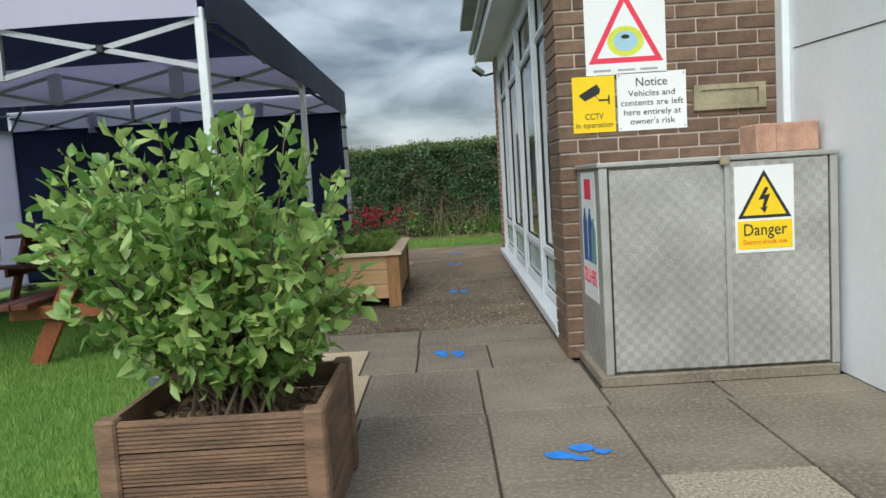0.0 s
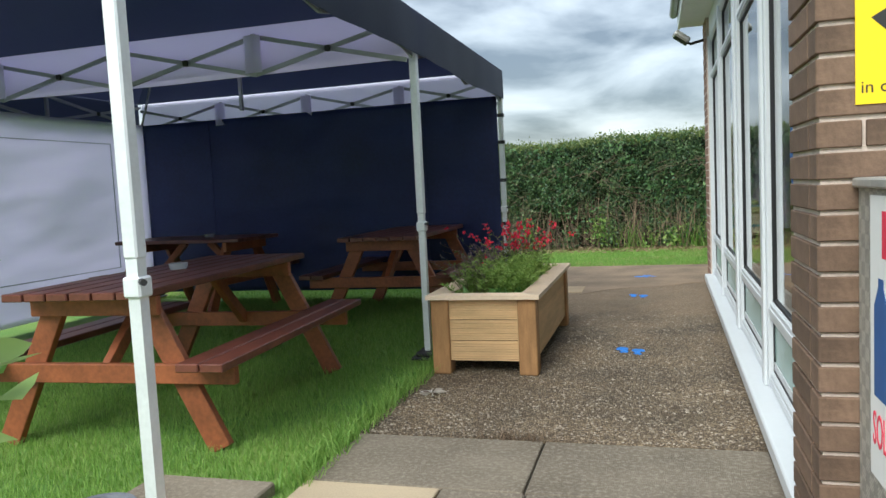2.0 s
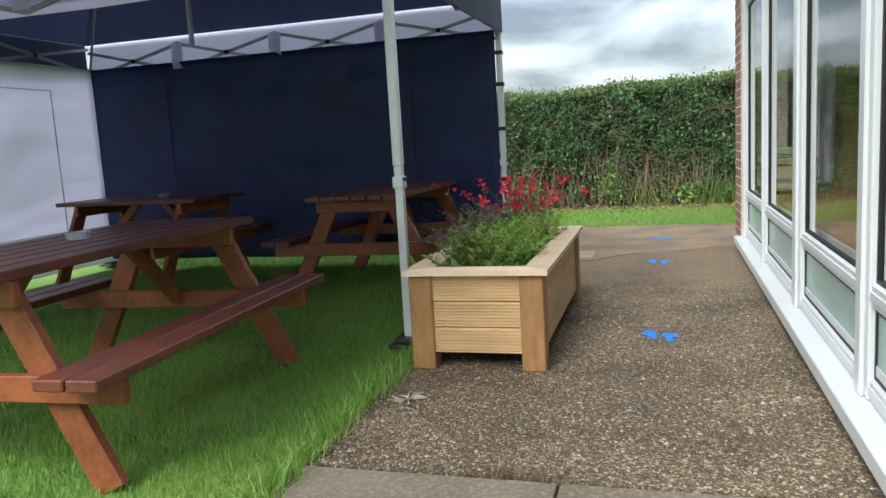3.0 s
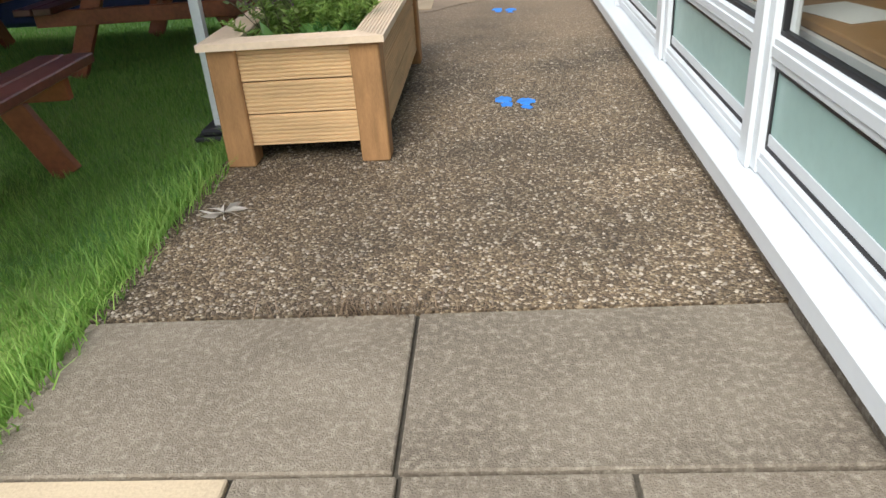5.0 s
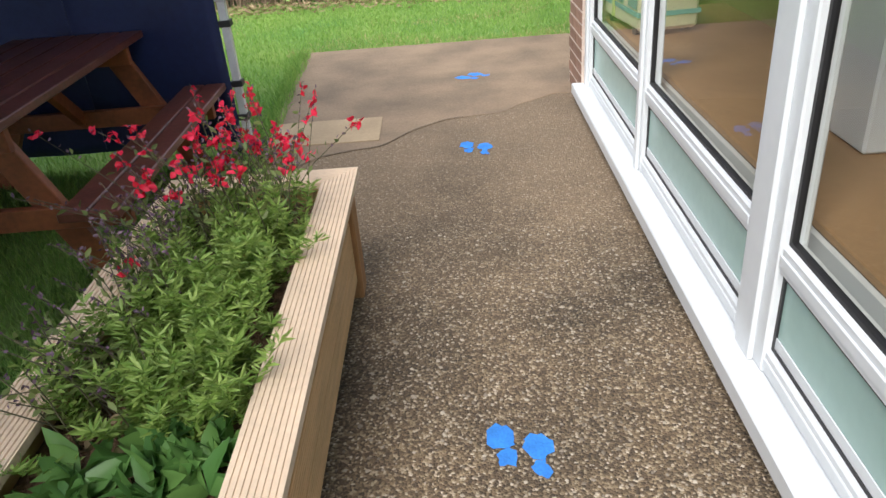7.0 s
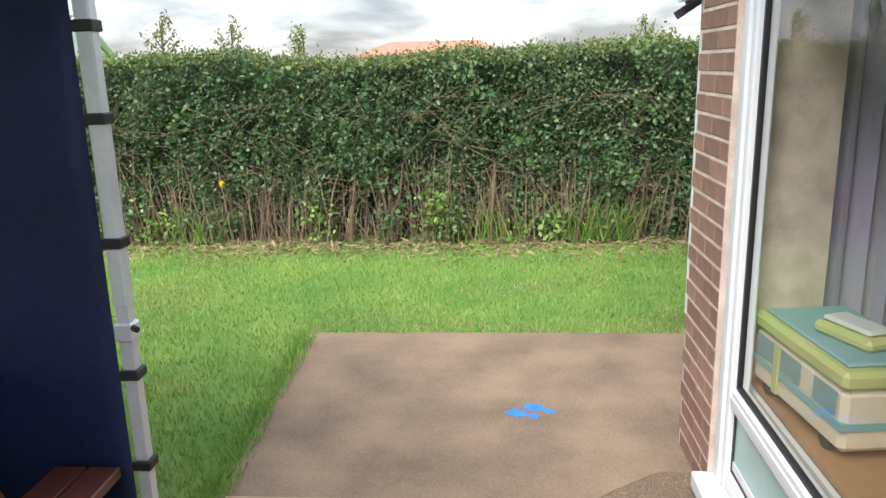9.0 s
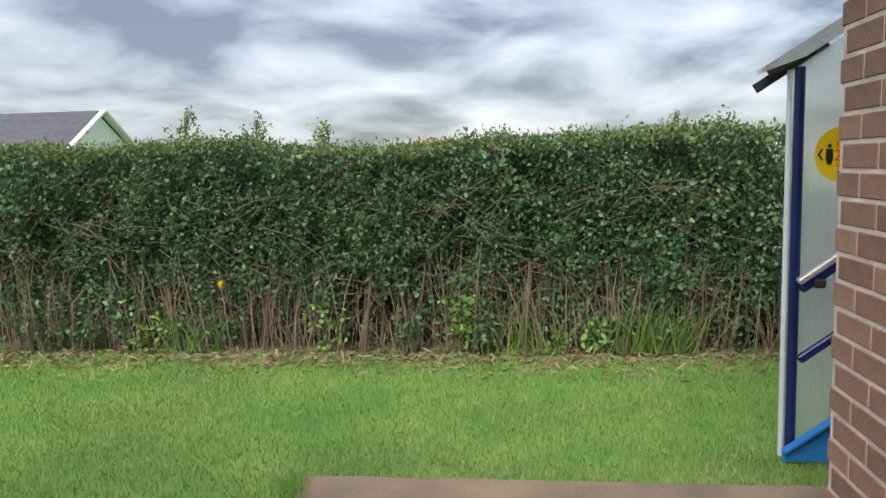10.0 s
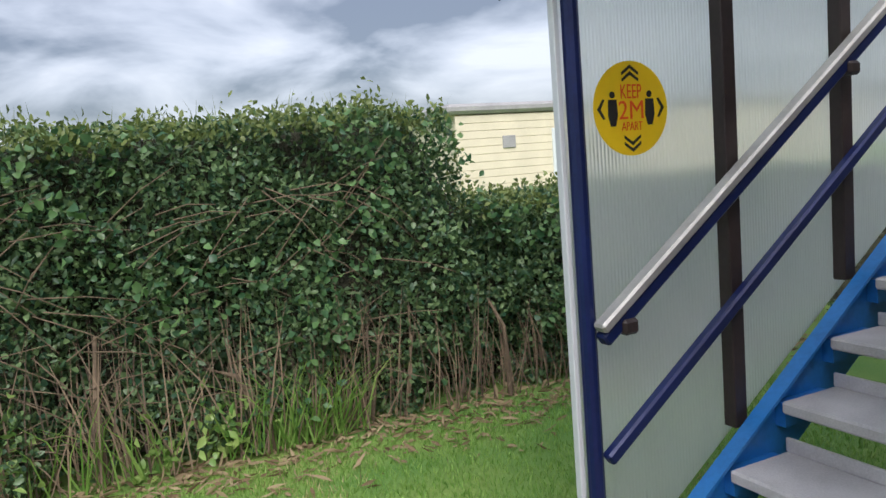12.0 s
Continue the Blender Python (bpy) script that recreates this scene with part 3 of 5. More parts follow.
# ---- brick wall, windows ----
WALL = tagged(mesh_ob("wall_south", box(1.682, 2.98, 4.341, 4.60, 0, 3.1), M_MORTAR), "brown brick end wall with pale mortar joints", "wall", kind=S)
WALLR = tagged(mesh_ob("wall_return", box(1.682, 1.90, 4.60, 4.735, 0, 3.1), M_MORTAR), "short brown brick return beside the window", "wall", kind=S)
PIER = tagged(mesh_ob("wall_pier", box(1.8135, 2.2, 10.475, 10.94, 0, 3.1), M_MORTAR), "red-brown brick pier at the end of the windows", "wall", kind=S)
tagged(mesh_ob("wall_white", box(2.985, 3.2, -6, 4.34, 0, 4.2), M_WALLW), "white painted board wall beside the metal cabinet", "wall", kind=S)
tagged(mesh_ob("trim", box(2.94, 2.984, 4.24, 4.338, 1.0, 4.2, 0.006), M_WALLW), "white upright trim where brick meets boards", "trim", kind=S)
for zz in (1.72, 2.9):
    tagged(mesh_ob("trim", beam((2.9835, -3, zz - 0.28), (2.9835, 4.2, zz), 0.003, 0.006), M_GASKET), "dark joint line across the white boards", "joint", kind=S)
tagged(mesh_ob("wall_north", box(2.2, 9, 10.9, 10.945, 0, 3.1), M_BRICK2), "brick end wall of the building behind the pier", "wall", kind=S)
tagged(mesh_ob("wall_upper", box(1.84, 2.05, 4.74, 10.44, 2.58, 3.3), M_WALLW), "white boarded band above the windows", "wall", kind=S)
bm = box(1.57, 1.90, 4.2, 10.9, 2.78, 2.82)
box(1.55, 1.575, 4.2, 10.9, 2.76, 2.94, 0.004, bm)
tagged(mesh_ob("eaves", bm, M_WALLW), "white eaves board along the roof edge", "eaves", kind=S)
bm = tube([(1.51, 4.2, 2.93), (1.51, 10.9, 2.93)], 0.045, 10)
tagged(mesh_ob("gutter", bm, M_GREYM), "grey rain gutter along the eaves", "gutter", kind=S)
tagged(mesh_ob("roof", box(1.38, 9, 4.2, 11.25, 3.3, 3.4), M_ROOFG), "flat grey roof of the low building", "roof", kind=S)

# room behind the glass
tagged(mesh_ob("floor", box(1.9, 9, 4.6, 10.9, -0.05, 0.01), M_CARPET), "brown carpet floor of the room", "floor", kind=S)
tagged(mesh_ob("ceiling", box(1.9, 9, 4.6, 10.9, 2.85, 2.95), M_WALLW), "white room ceiling", "ceiling", kind=S)
# openings in the back wall are added, to let daylight into the room
tagged(mesh_ob("wall_east", box(6.2, 6.3, 4.6, 10.9, 0, 0.9), M_OLIVE), "mustard painted wall at the back of the room", "wall", kind=S)
tagged(mesh_ob("wall_east_top", box(6.2, 6.3, 4.6, 10.9, 2.5, 2.85), M_OLIVE), "mustard painted wall over the added light openings", "wall", kind=S)
for y in (4.6, 6.6, 8.6, 10.5):
    tagged(mesh_ob("wall_east_pier", box(6.2, 6.3, y, y + 0.4, 0.9, 2.5), M_OLIVE), "mustard painted pier between the added light openings", "wall", kind=S)
tagged(mesh_ob("wall_room_end", box(2.2, 6.2, 10.8, 10.895, 0, 2.85), M_OLIVE), "mustard painted end wall of the room", "wall", kind=S)
tagged(mesh_ob("wall_room_start", box(1.9, 6.2, 4.605, 4.7, 0, 2.85), M_OLIVE), "mustard painted near wall of the room", "wall", kind=S)

W0, W1 = 4.735, 10.47
win = tagged(new("window_1"), "white plastic window front with tall panes over green panels", "window", kind=S)
win.matrix_basis = pose(1.80, 6.0, 0, 0, 0, -0.85) @ pose(-1.80, -6.0, 0)
part("window_sill", box(1.685, 1.83, W0 - 0.03, W1 + 0.02, 0.05, 0.118, 0.006), M_WHITE, win, "white projecting sill board")
part("sill_apron", box(1.712, 1.83, W0, W1, -0.02, 0.05), M_SLAB, win, "dark gap under the sill")
BAYS = ((4.84, 6.02), (6.19, 7.43), (7.66, 8.95), (9.05, 10.35))
for a, b in zip((W0,) + tuple(q[1] for q in BAYS), tuple(q[0] for q in BAYS) + (W1,)):
    part("mullion", box(1.775, 1.85, a, b, 0.119, 2.58, 0.006), M_WHITE, win)
    mid, hw = (a + b) / 2, (b - a) * 0.24
    part("cover_strip", box(1.758, 1.776, mid - hw, mid + hw, 0.119, 2.58, 0.005), M_WHITE, win)
for y0, y1 in BAYS:
    for z, h in ((0.16, 0.082), (0.5, 0.088), (2.18, 0.07), (2.55, 0.06)):
        part("rail", box(1.782, 1.845, y0 - 0.004, y1 + 0.004, z - h / 2, z + h / 2, 0.008), M_WHITE, win)
        part("glazing_bead", box(1.776, 1.783, y0 + 0.002, y1 - 0.002, z - h * 0.2, z + h * 0.2, 0.003), M_WHITE, win)
    for z0, z1, lit in ((0.201, 0.456, False), (0.544, 2.145, True), (2.215, 2.52, True)):
        bm = bmesh.new()
        g = 0.014
        for q in ((y0, y0 + g, z0, z1), (y1 - g, y1, z0, z1), (y0 + g, y1 - g, z0, z0 + g), (y0 + g, y1 - g, z1 - g, z1)):
            box(1.796, 1.815, *q, 0, bm)
        part("gasket", bm, M_GASKET, win, "thin black glazing seal")
        if lit:
            bm = bmesh.new()
            bm.faces.new([bm.verts.new(p) for p in ((1.806, y1 - g, z0 + g), (1.806, y0 + g, z0 + g), (1.806, y0 + g, z1 - g), (1.806, y1 - g, z1 - g))])
        else:
            bm = box(1.803, 1.809, y0 + g, y1 - g, z0 + g, z1 - g)
        pane = part("pane", bm, M_PANE if lit else M_TEAL, win, "" if lit else "pale green opaque panel")
        if lit:
            pane.visible_shadow = False
        else:
            part("panel_edge", box(1.798, 1.802, y0 + g, y1 - g, z0 + g, z0 + 0.05), M_WHITE, win, "white strip at the foot of the panel")

# things in the room
shelf = thing("display_shelf", "long brown board shelf behind the windows", "shelf")
part("board", box(1.96, 2.75, 4.75, 10.6, 0.505, 0.535, 0.004), M_TABLE, shelf)
part("front", box(1.94, 1.96, 4.75, 10.6, 0.01, 0.505), M_WHITE, shelf)
for y in (8.0,):
    col = thing("column", "square white column beside the window", "column", kind=S)
    part("shaft", box(2.3, 2.58, y, y + 0.28, 0.537, 2.84, 0.01), M_WHITE, col)
cur = thing("curtain", "pale blue and white hanging curtain at the window end", "curtain")
vs, fs = [], []
for i in range(25):
    x = 1.95 + i * 0.028
    y = 10.62 + 0.035 * math.sin(i * 1.9)
    vs += [(x, y, 0.57), (x, y, 2.6), (x, y + 0.01, 0.57), (x, y + 0.01, 2.6)]
for i in range(24):
    k = i * 4
    fs += [(k, k + 4, k + 5, k + 1), (k + 2, k + 3, k + 7, k + 6)]
raw("cloth", vs, fs, M_CANVAS, cur)
van = thing("toy_camper", "toy camper van in cream, lime and pale blue on the shelf", "toy", at=pose(2.14, 10.14, 0.536, 0, 0, 6))
part("body", box(-0.17, 0.17, -0.3, 0.3, 0.03, 0.24, 0.02), M_CREAM, van)
part("stripe", box(-0.176, 0.176, -0.306, 0.306, 0.11, 0.135), M_TOYB, van, "blue stripe")
part("upper", box(-0.18, 0.18, -0.31, 0.31, 0.24, 0.30, 0.015), M_TOYG, van, "lime raised roof")
part("roof", box(-0.15, 0.15, -0.27, 0.27, 0.30, 0.315, 0.006), M_TOYB, van, "pale blue roof")
for y in (-0.2, 0.02, 0.2):
    part("window", box(-0.179, -0.174, y - 0.07, y + 0.06, 0.15, 0.225), M_GASG, van, "dark window")
part("door", box(-0.182, -0.174, 0.09, 0.125, 0.05, 0.23), M_TOYG, van)
for x in (-0.14, 0.14):
    for y in (-0.2, 0.2):
        part("wheel", tube([(x - 0.02, y, 0.035), (x + 0.02, y, 0.035)], 0.035, 12), M_BLACK, van)
toy = thing("toy_boat", "small white and lime toy lying on the camper roof", "toy", at=pose(2.13, 10.06, 0.851, 0, 0, 20))
part("hull", box(-0.07, 0.07, -0.12, 0.12, 0.0, 0.045, 0.016), M_TOYG, toy)
part("deck", box(-0.05, 0.05, -0.1, 0.1, 0.045, 0.065, 0.01), M_WHITE, toy)
pot = thing("plant_pot", "round terracotta pot with a small green plant on the shelf", "pot", at=pose(2.62, 6.9, 0.536))
bm = bmesh.new()
bmesh.ops.create_cone(bm, cap_ends=True, segments=20, radius1=0.08, radius2=0.12, depth=0.18, matrix=Matrix.Translation((0, 0, 0.09)))
bmesh.ops.create_cone(bm, cap_ends=True, segments=20, radius1=0.13, radius2=0.13, depth=0.04, matrix=Matrix.Translation((0, 0, 0.185)))
part("pot", bm, M_TERRA, pot)
rng = np.random.default_rng(4)
d = rng.normal(size=(50, 3)) + (0, 0, 1.2)
leaves("foliage", np.tile((0, 0, 0.2), (50, 1)) + rng.normal(size=(50, 3)) * 0.03, d, 0.13, 0.05, M_BROAD, pot)
pap = thing("paper_sheet", "white paper sheet lying on the shelf", "paper", at=pose(2.1, 6.3, 0.537, 0, 0, 14))
part("sheet", box(-0.1, 0.1, -0.15, 0.15, 0, 0.003), M_SIGNW, pap)
bx = thing("storage_box", "translucent white storage box with an orange lid", "box", at=pose(2.45, 5.55, 0.536))
part("tub", box(-0.2, 0.2, -0.28, 0.28, 0, 0.22, 0.02), M_SIGNW, bx)
part("lid", box(-0.21, 0.21, -0.29, 0.29, 0.221, 0.25, 0.01), M_ORANGE, bx, "orange lid")
# round sign on the glass
osn = thing("open_sign", "dark blue oval open sign stuck inside the glass", "sign")
mo = Matrix(((0, 0, -1, 1.784), (-1, 0, 0, 5.27), (0, 1, 0, 1.24), (0, 0, 0, 1)))
part("board", plate(disc(0, 0, 0.15, 0.18), 0.0015, mo), M_GASB, osn)
lettering("letters", "OPEN", 0.085, mo @ pose(0, 0.05, 0.003), M_SIGNW, osn)
for i in range(3):
    part("print_bar", plate(rect(-0.08, 0.08, -0.035 - i * 0.035, -0.025 - i * 0.035), 0.0025, mo), M_SIGNW, osn)

# flood lamp
fl = thing("floodlight", "small dark floodlight on an arm at the building corner", "lamp")
part("arm", tube([(1.79, 10.5, 2.56), (1.66, 10.48, 2.53), (1.62, 10.47, 2.55)], 0.015, 8), M_BLACK, fl)
bm = beam((1.64, 10.46, 2.55), (1.50, 10.44, 2.65), 0.17, 0.06, 0.015)
part("housing", bm, M_TRIM, fl)
part("lens", beam((1.625, 10.46, 2.525), (1.50, 10.44, 2.615), 0.14, 0.01), M_GASKET, fl)

# ---- metal cabinet ----
cab = thing("meter_cabinet", "low tread-plate aluminium cabinet with two doors against the brick wall", "cabinet")
CX0, CX1, CY = 1.765, 2.95, 3.70
part("body", box(CX0 + 0.004, CX1, CY + 0.03, 4.325, 0.06, 1.115), M_PLATE, cab)
part("plinth", box(CX0 - 0.03, CX1, CY - 0.015, 4.32, 0.0, 0.058, 0.006), M_SLAB, cab, "stone plinth")
part("top", box(CX0 - 0.012, CX1 + 0.012, CY - 0.012, 4.327, 1.117, 1.142, 0.005), M_TRIM, cab)
for x0, x1 in ((CX0 - 0.002, CX0 + 0.04), (CX1 - 0.035, CX1 + 0.004)):
    part("corner_strip", box(x0, x1, CY - 0.004, CY + 0.028, 0.06, 1.116, 0.003), M_TRIM, cab)
dl = part("door", box(CX0 + 0.05, 2.39, CY, CY + 0.026, 0.075, 1.10, 0.003), M_PLATE, cab)
dr = part("door", box(2.40, CX1 - 0.045, CY - 0.004, CY + 0.026, 0.075, 1.11, 0.003), M_PLATE, cab)
part("edge_strip", box(2.385, 2.415, CY - 0.012, CY - 0.005, 0.08, 1.1, 0.002), M_TRIM, dr)
part("hasp", box(2.36, 2.41, CY - 0.03, CY - 0.014, 1.095, 1.14, 0.005), M_BRASS, cab, "small corroded hasp")
# solid black strip in the slit beside the door, standing in for its shade
part("gap", box(CX0 + 0.041, CX0 + 0.0495, CY + 0.004, CY + 0.026, 0.07, 1.11), M_BLACK, cab)


def front(x, y, z):
    """Pose for a flat thing on a wall that faces -y."""
    return Matrix(((1, 0, 0, x), (0, 0, -1, y), (0, 1, 0, z), (0, 0, 0, 1)))


def side(x, y, z):
    """Pose for a flat thing on a wall that faces -x."""
    return Matrix(((0, 0, -1, x), (-1, 0, 0, y), (0, 1, 0, z), (0, 0, 0, 1)))


dg = thing("danger_sign", "white and yellow electric danger sign on the cabinet door", "sign")
m = front(2.583, CY - 0.0045, 0.866)
part("board", plate(rect(-0.148, 0.148, -0.216, 0.216), 0.002, m), M_SIGNW, dg)
part("triangle", plate([(-0.135, -0.045), (0.135, -0.045), (0, 0.195)], 0.003, m), M_INK, dg)
part("triangle_field", plate([(-0.108, -0.03), (0.108, -0.03), (0, 0.165)], 0.004, m), M_YEL, dg)
part("bolt", plate([(0.005, 0.11), (-0.03, 0.045), (0.0, 0.05), (-0.012, 0.005), (-0.024, 0.008), (0.0, -0.02), (0.016, 0.012), (0.004, 0.01), (0.03, 0.075), (0.002, 0.068), (0.022, 0.105)], 0.005, m), M_INK, dg)
part("text_field", plate(rect(-0.136, 0.138, -0.2, -0.058), 0.003, m), M_YEL, dg)
lettering("heading", "Danger", 0.085, m @ pose(0, -0.105, 0.004), M_INK, dg, 0.215)
lettering("small_print", "Electric shock risk", 0.032, m @ pose(0, -0.165, 0.004), M_ORANGE, dg, 0.22)

gs = thing("gas_sign", "tall white gas bottle sign on the cabinet side", "sign")
m = side(CX0 + 0.0035, 4.02, 0.755)
part("board", plate(rect(-0.19, 0.19, -0.345, 0.345), 0.002, m), M_SIGNW, gs)
part("red_block", plate(rect(-0.09, 0.08, 0.2, 0.31), 0.003, m), M_RED, gs)
for x, mt, h in ((-0.10, M_GASB, 0.15), (0.03, M_GASB, 0.15), (0.12, M_GASG, 0.10)):
    part("bottle", plate([(x - 0.055, -0.14), (x + 0.055, -0.14), (x + 0.055, h - 0.07), (x + 0.02, h - 0.02), (x + 0.02, h), (x - 0.02, h), (x - 0.02, h - 0.02), (x - 0.055, h - 0.07)], 0.003 if x < 0.1 else 0.004, m), mt, gs)
lettering("words", "SOLD HERE", 0.12, m @ pose(0, -0.225, 0.003), M_RED, gs, 0.33)

wt = thing("warning_sign", "white sign with a red triangle and a round crest", "sign")
m = front(2.08, 4.329, 1.93)
part("board", plate(rect(-0.232, 0.232, -0.28, 0.34), 0.003, m), M_SIGNW, wt)
part("triangle", plate([(-0.215, -0.215), (0.215, -0.215), (0, 0.19)], 0.004, m), M_RED, wt)
part("triangle_field", plate([(-0.165, -0.185), (0.165, -0.185), (0, 0.125)], 0.005, m), M_SIGNW, wt)
part("crest", plate(disc(0, -0.095, 0.105, 0.085), 0.006, m), M_LIME, wt)
part("crest_field", plate(disc(0, -0.095, 0.07, 0.056), 0.007, m), M_PALEPR, wt)
part("crest_mark", plate(disc(0, -0.07, 0.025, 0.012), 0.008, m), M_INK, wt)
for x in (-0.14, 0.0, 0.13):
    part("print_bar", plate(rect(x - 0.05, x + 0.05, -0.262, -0.25), 0.004, m), M_GREYM, wt)
for x0, x1, mt in ((-0.20, 0.20, M_GASB),):
    part("print_bar", plate(rect(x0, x1, 0.25, 0.30), 0.004, m), mt, wt)

cc = thing("camera_notice", "yellow CCTV sign with a black camera drawing", "sign")
m = front(1.884, 4.329, 1.487)
part("board", plate(rect(-0.121, 0.124, -0.16, 0.16), 0.003, m), M_YEL, cc)
part("camera_body", plate([(-0.085, 0.055), (0.02, 0.115), (0.04, 0.085), (0.035, 0.06), (-0.05, 0.02)], 0.004, m), M_INK, cc)
part("camera_arm", plate([(0.0, 0.055), (0.012, 0.05), (0.032, 0.018), (0.085, 0.018), (0.085, 0.0), (0.093, 0.0), (0.093, 0.05), (0.085, 0.05), (0.085, 0.028), (0.03, 0.028)], 0.004, m), M_INK, cc)
lettering("words", "CCTV", 0.05, m @ pose(0.0, -0.07, 0.004), M_INK, cc, 0.105)
lettering("words", "in operation", 0.045, m @ pose(0.0, -0.118, 0.004), M_INK, cc, 0.215)

nt = thing("notice_sign", "white notice board with black lettering", "sign")
m = front(2.22, 4.329, 1.49)
part("board", plate(rect(-0.198, 0.2, -0.165, 0.165), 0.003, m), M_SIGNW, nt)
for s, z, h, w in (("Notice", 0.108, 0.07, 0.18), ("Vehicles and", 0.045, 0.05, 0.27), ("contents are left", -0.008, 0.05, 0.36), ("here entirely at", -0.062, 0.05, 0.33), ("owner's risk", -0.115, 0.05, 0.26)):
    lettering("words", s, h, m @ pose(0, z, 0.004), M_INK, nt, w)
for x in (-0.185, 0.187):
    for z in (-0.15, 0.15):
        part("screw", plate(disc(x, z, 0.006, None, 8), 0.005, m), M_TRIM, nt)

vt = thing("wall_vent", "weathered brass framed letter plate set in the brick wall", "vent")
m = front(2.666, 4.329, 1.488)
for q in (rect(-0.207, 0.207, 0.042, 0.072), rect(-0.207, 0.207, -0.072, -0.042), rect(-0.207, -0.165, -0.042, 0.042), rect(0.165, 0.207, -0.042, 0.042)):
    part("frame", plate(q, 0.018, m), M_BRASS, vt)
part("flap", plate(rect(-0.163, 0.163, -0.04, 0.04), 0.006, m), M_BRASS, vt)

for x0, x1, r in ((2.62, 2.74, 3), (2.735, 2.965, -4)):
    bl = thing("stone_block", "pinkish sandstone block lying on the cabinet top", "block", "blocks on the cabinet", at=pose((x0 + x1) / 2, 3.98, 1.1425, 0, 0, r))
    h = (x1 - x0) / 2 - 0.004
    part("block", box(-h, h, -0.1, 0.1, 0, 0.155, 0.008), M_TERRA, bl)

# ---- old planter with shrub ----
pl = thing("old_planter", "weathered square decking planter on the slabs", "planter")
PX0, PX1, PY0, PY1, PH = -0.10, 0.575, 2.17, 2.84, 0.44


def ridged(length, height, thick, step=0.012):
    """A grooved deck board lying along x, its face towards -y, foot at z 0."""
    n = max(2, int(height / step))
    prof = []
    for i in range(n):
        z0, z1 = height * i / n, height * (i + 1) / n
        prof += [(0.0, z0 + 0.0005), (0.0, z0 + (z1 - z0) * 0.6), (0.006, z0 + (z1 - z0) * 0.68), (0.006, z1 - 0.0005)]
    prof += [(thick, height), (thick, 0)]
    bm = bmesh.new()
    a = [bm.verts.new((0, y, z)) for y, z in prof]
    b = [bm.verts.new((length, y, z)) for y, z in prof]
    k = len(prof)
    for i in range(k):
        bm.faces.new((a[i], a[(i + 1) % k], b[(i + 1) % k], b[i]))
    bm.faces.new(a)
    bm.faces.new(b[::-1])
    bmesh.ops.recalc_face_normals(bm, faces=bm.faces)
    return bm


def boards_on(parent, material, corners, zs, thick=0.026, step=0.012):
    """Deck boards between neighbouring corners, outer faces outwards."""
    for (xa, ya), (xb, yb) in corners:
        ang = math.degrees(math.atan2(yb - ya, xb - xa))
        ln = math.hypot(xb - xa, yb - ya)
        for z0, z1 in zs:
            bm = ridged(ln, z1 - z0 - 0.006, thick, step)
            bm.transform(pose(xa, ya, z0, 0, 0, ang))
            part("board", bm, material, parent)


zs = [(0.02, 0.125), (0.125, 0.23), (0.23, 0.335), (0.335, 0.435)]
c = [(PX0, PY0), (PX1, PY0), (PX1, PY1), (PX0, PY1)]
boards_on(pl, M_OLDWOOD, [(c[i], c[(i + 1) % 4]) for i in range(4)], zs)
for x, y in ((PX0 - 0.012, PY0 - 0.012), (PX1 - 0.055, PY0 - 0.012), (PX0 - 0.012, PY1 - 0.055), (PX1 - 0.055, PY1 - 0.055)):
    part("corner_post", box(x, x + 0.067, y, y + 0.067, 0.0, PH, 0.008), M_OLDWOOD, pl)
part("soil", box(PX0 + 0.028, PX1 - 0.028, PY0 + 0.028, PY1 - 0.028, 0.05, 0.33), M_SOIL, pl, "dry soil with bark")

sh = thing("shrub", "bushy green shrub with oval leaves growing in the planter", "shrub")
rng = np.random.default_rng(11)
bm = bmesh.new()
base_pts, ways = [], []
CEN, RAD = np.array((0.16, 2.52, 0.93)), np.array((0.56, 0.42, 0.44))
for i in range(120):
    d = rng.normal(size=3)
    d[2] += 0.15
    d /= np.linalg.norm(d)
    end = CEN + RAD * d * rng.uniform(0.72, 1.08)
    if rng.random() < 0.12:
        end += (0, 0, 0.14)
    end[2] = max(end[2], 0.58)
    st = np.array((0.24 + rng.normal() * 0.07, 2.5 + rng.normal() * 0.06, 0.33))
    mid = (st + end) / 2 + (0, 0, 0.05) + rng.normal(size=3) * 0.05
    pts = [st * (1 - s) ** 2 + 2 * mid * s * (1 - s) + end * s * s for s in (0, 0.25, 0.5, 0.75, 1)]
    tube(pts, 0.006, 5, bm, 0.3)
    for s in np.linspace(0.42, 1.0, 17):
        p = st * (1 - s) ** 2 + 2 * mid * s * (1 - s) + end * s * s
        o = (p - CEN) / RAD
        for k in range(2):
            w = rng.normal(size=3) * 0.8 + o * 0.6 + (0, 0, 0.25)
            base_pts.append(p + rng.normal(size=3) * 0.012)
            ways.append(w)
tagged(part("stem", bm, M_TWIG, sh), "thin brown woody stems", kind="stuff")
base_pts, ways = np.array(base_pts), np.array(ways)
tagged(leaves("foliage", base_pts, ways, rng.uniform(0.04, 0.088, len(base_pts)), rng.uniform(0.022, 0.046, len(base_pts)), M_SHRUB, sh, 0.2, 5), "light green oval leaves")
p = np.c_[rng.uniform(PX0 + 0.05, PX1 - 0.05, 400), rng.uniform(PY0 + 0.05, PY1 - 0.05, 400), rng.uniform(0.33, 0.345, 400)]
lt = leaves("leaf_litter", p, rng.normal(size=(400, 3)) * (1, 1, 0.3), 0.05, 0.02, M_LITTER, None, 0.1)
tagged(lt, "dry curled leaves lying on the planter soil", "leaf litter", kind="stuff")

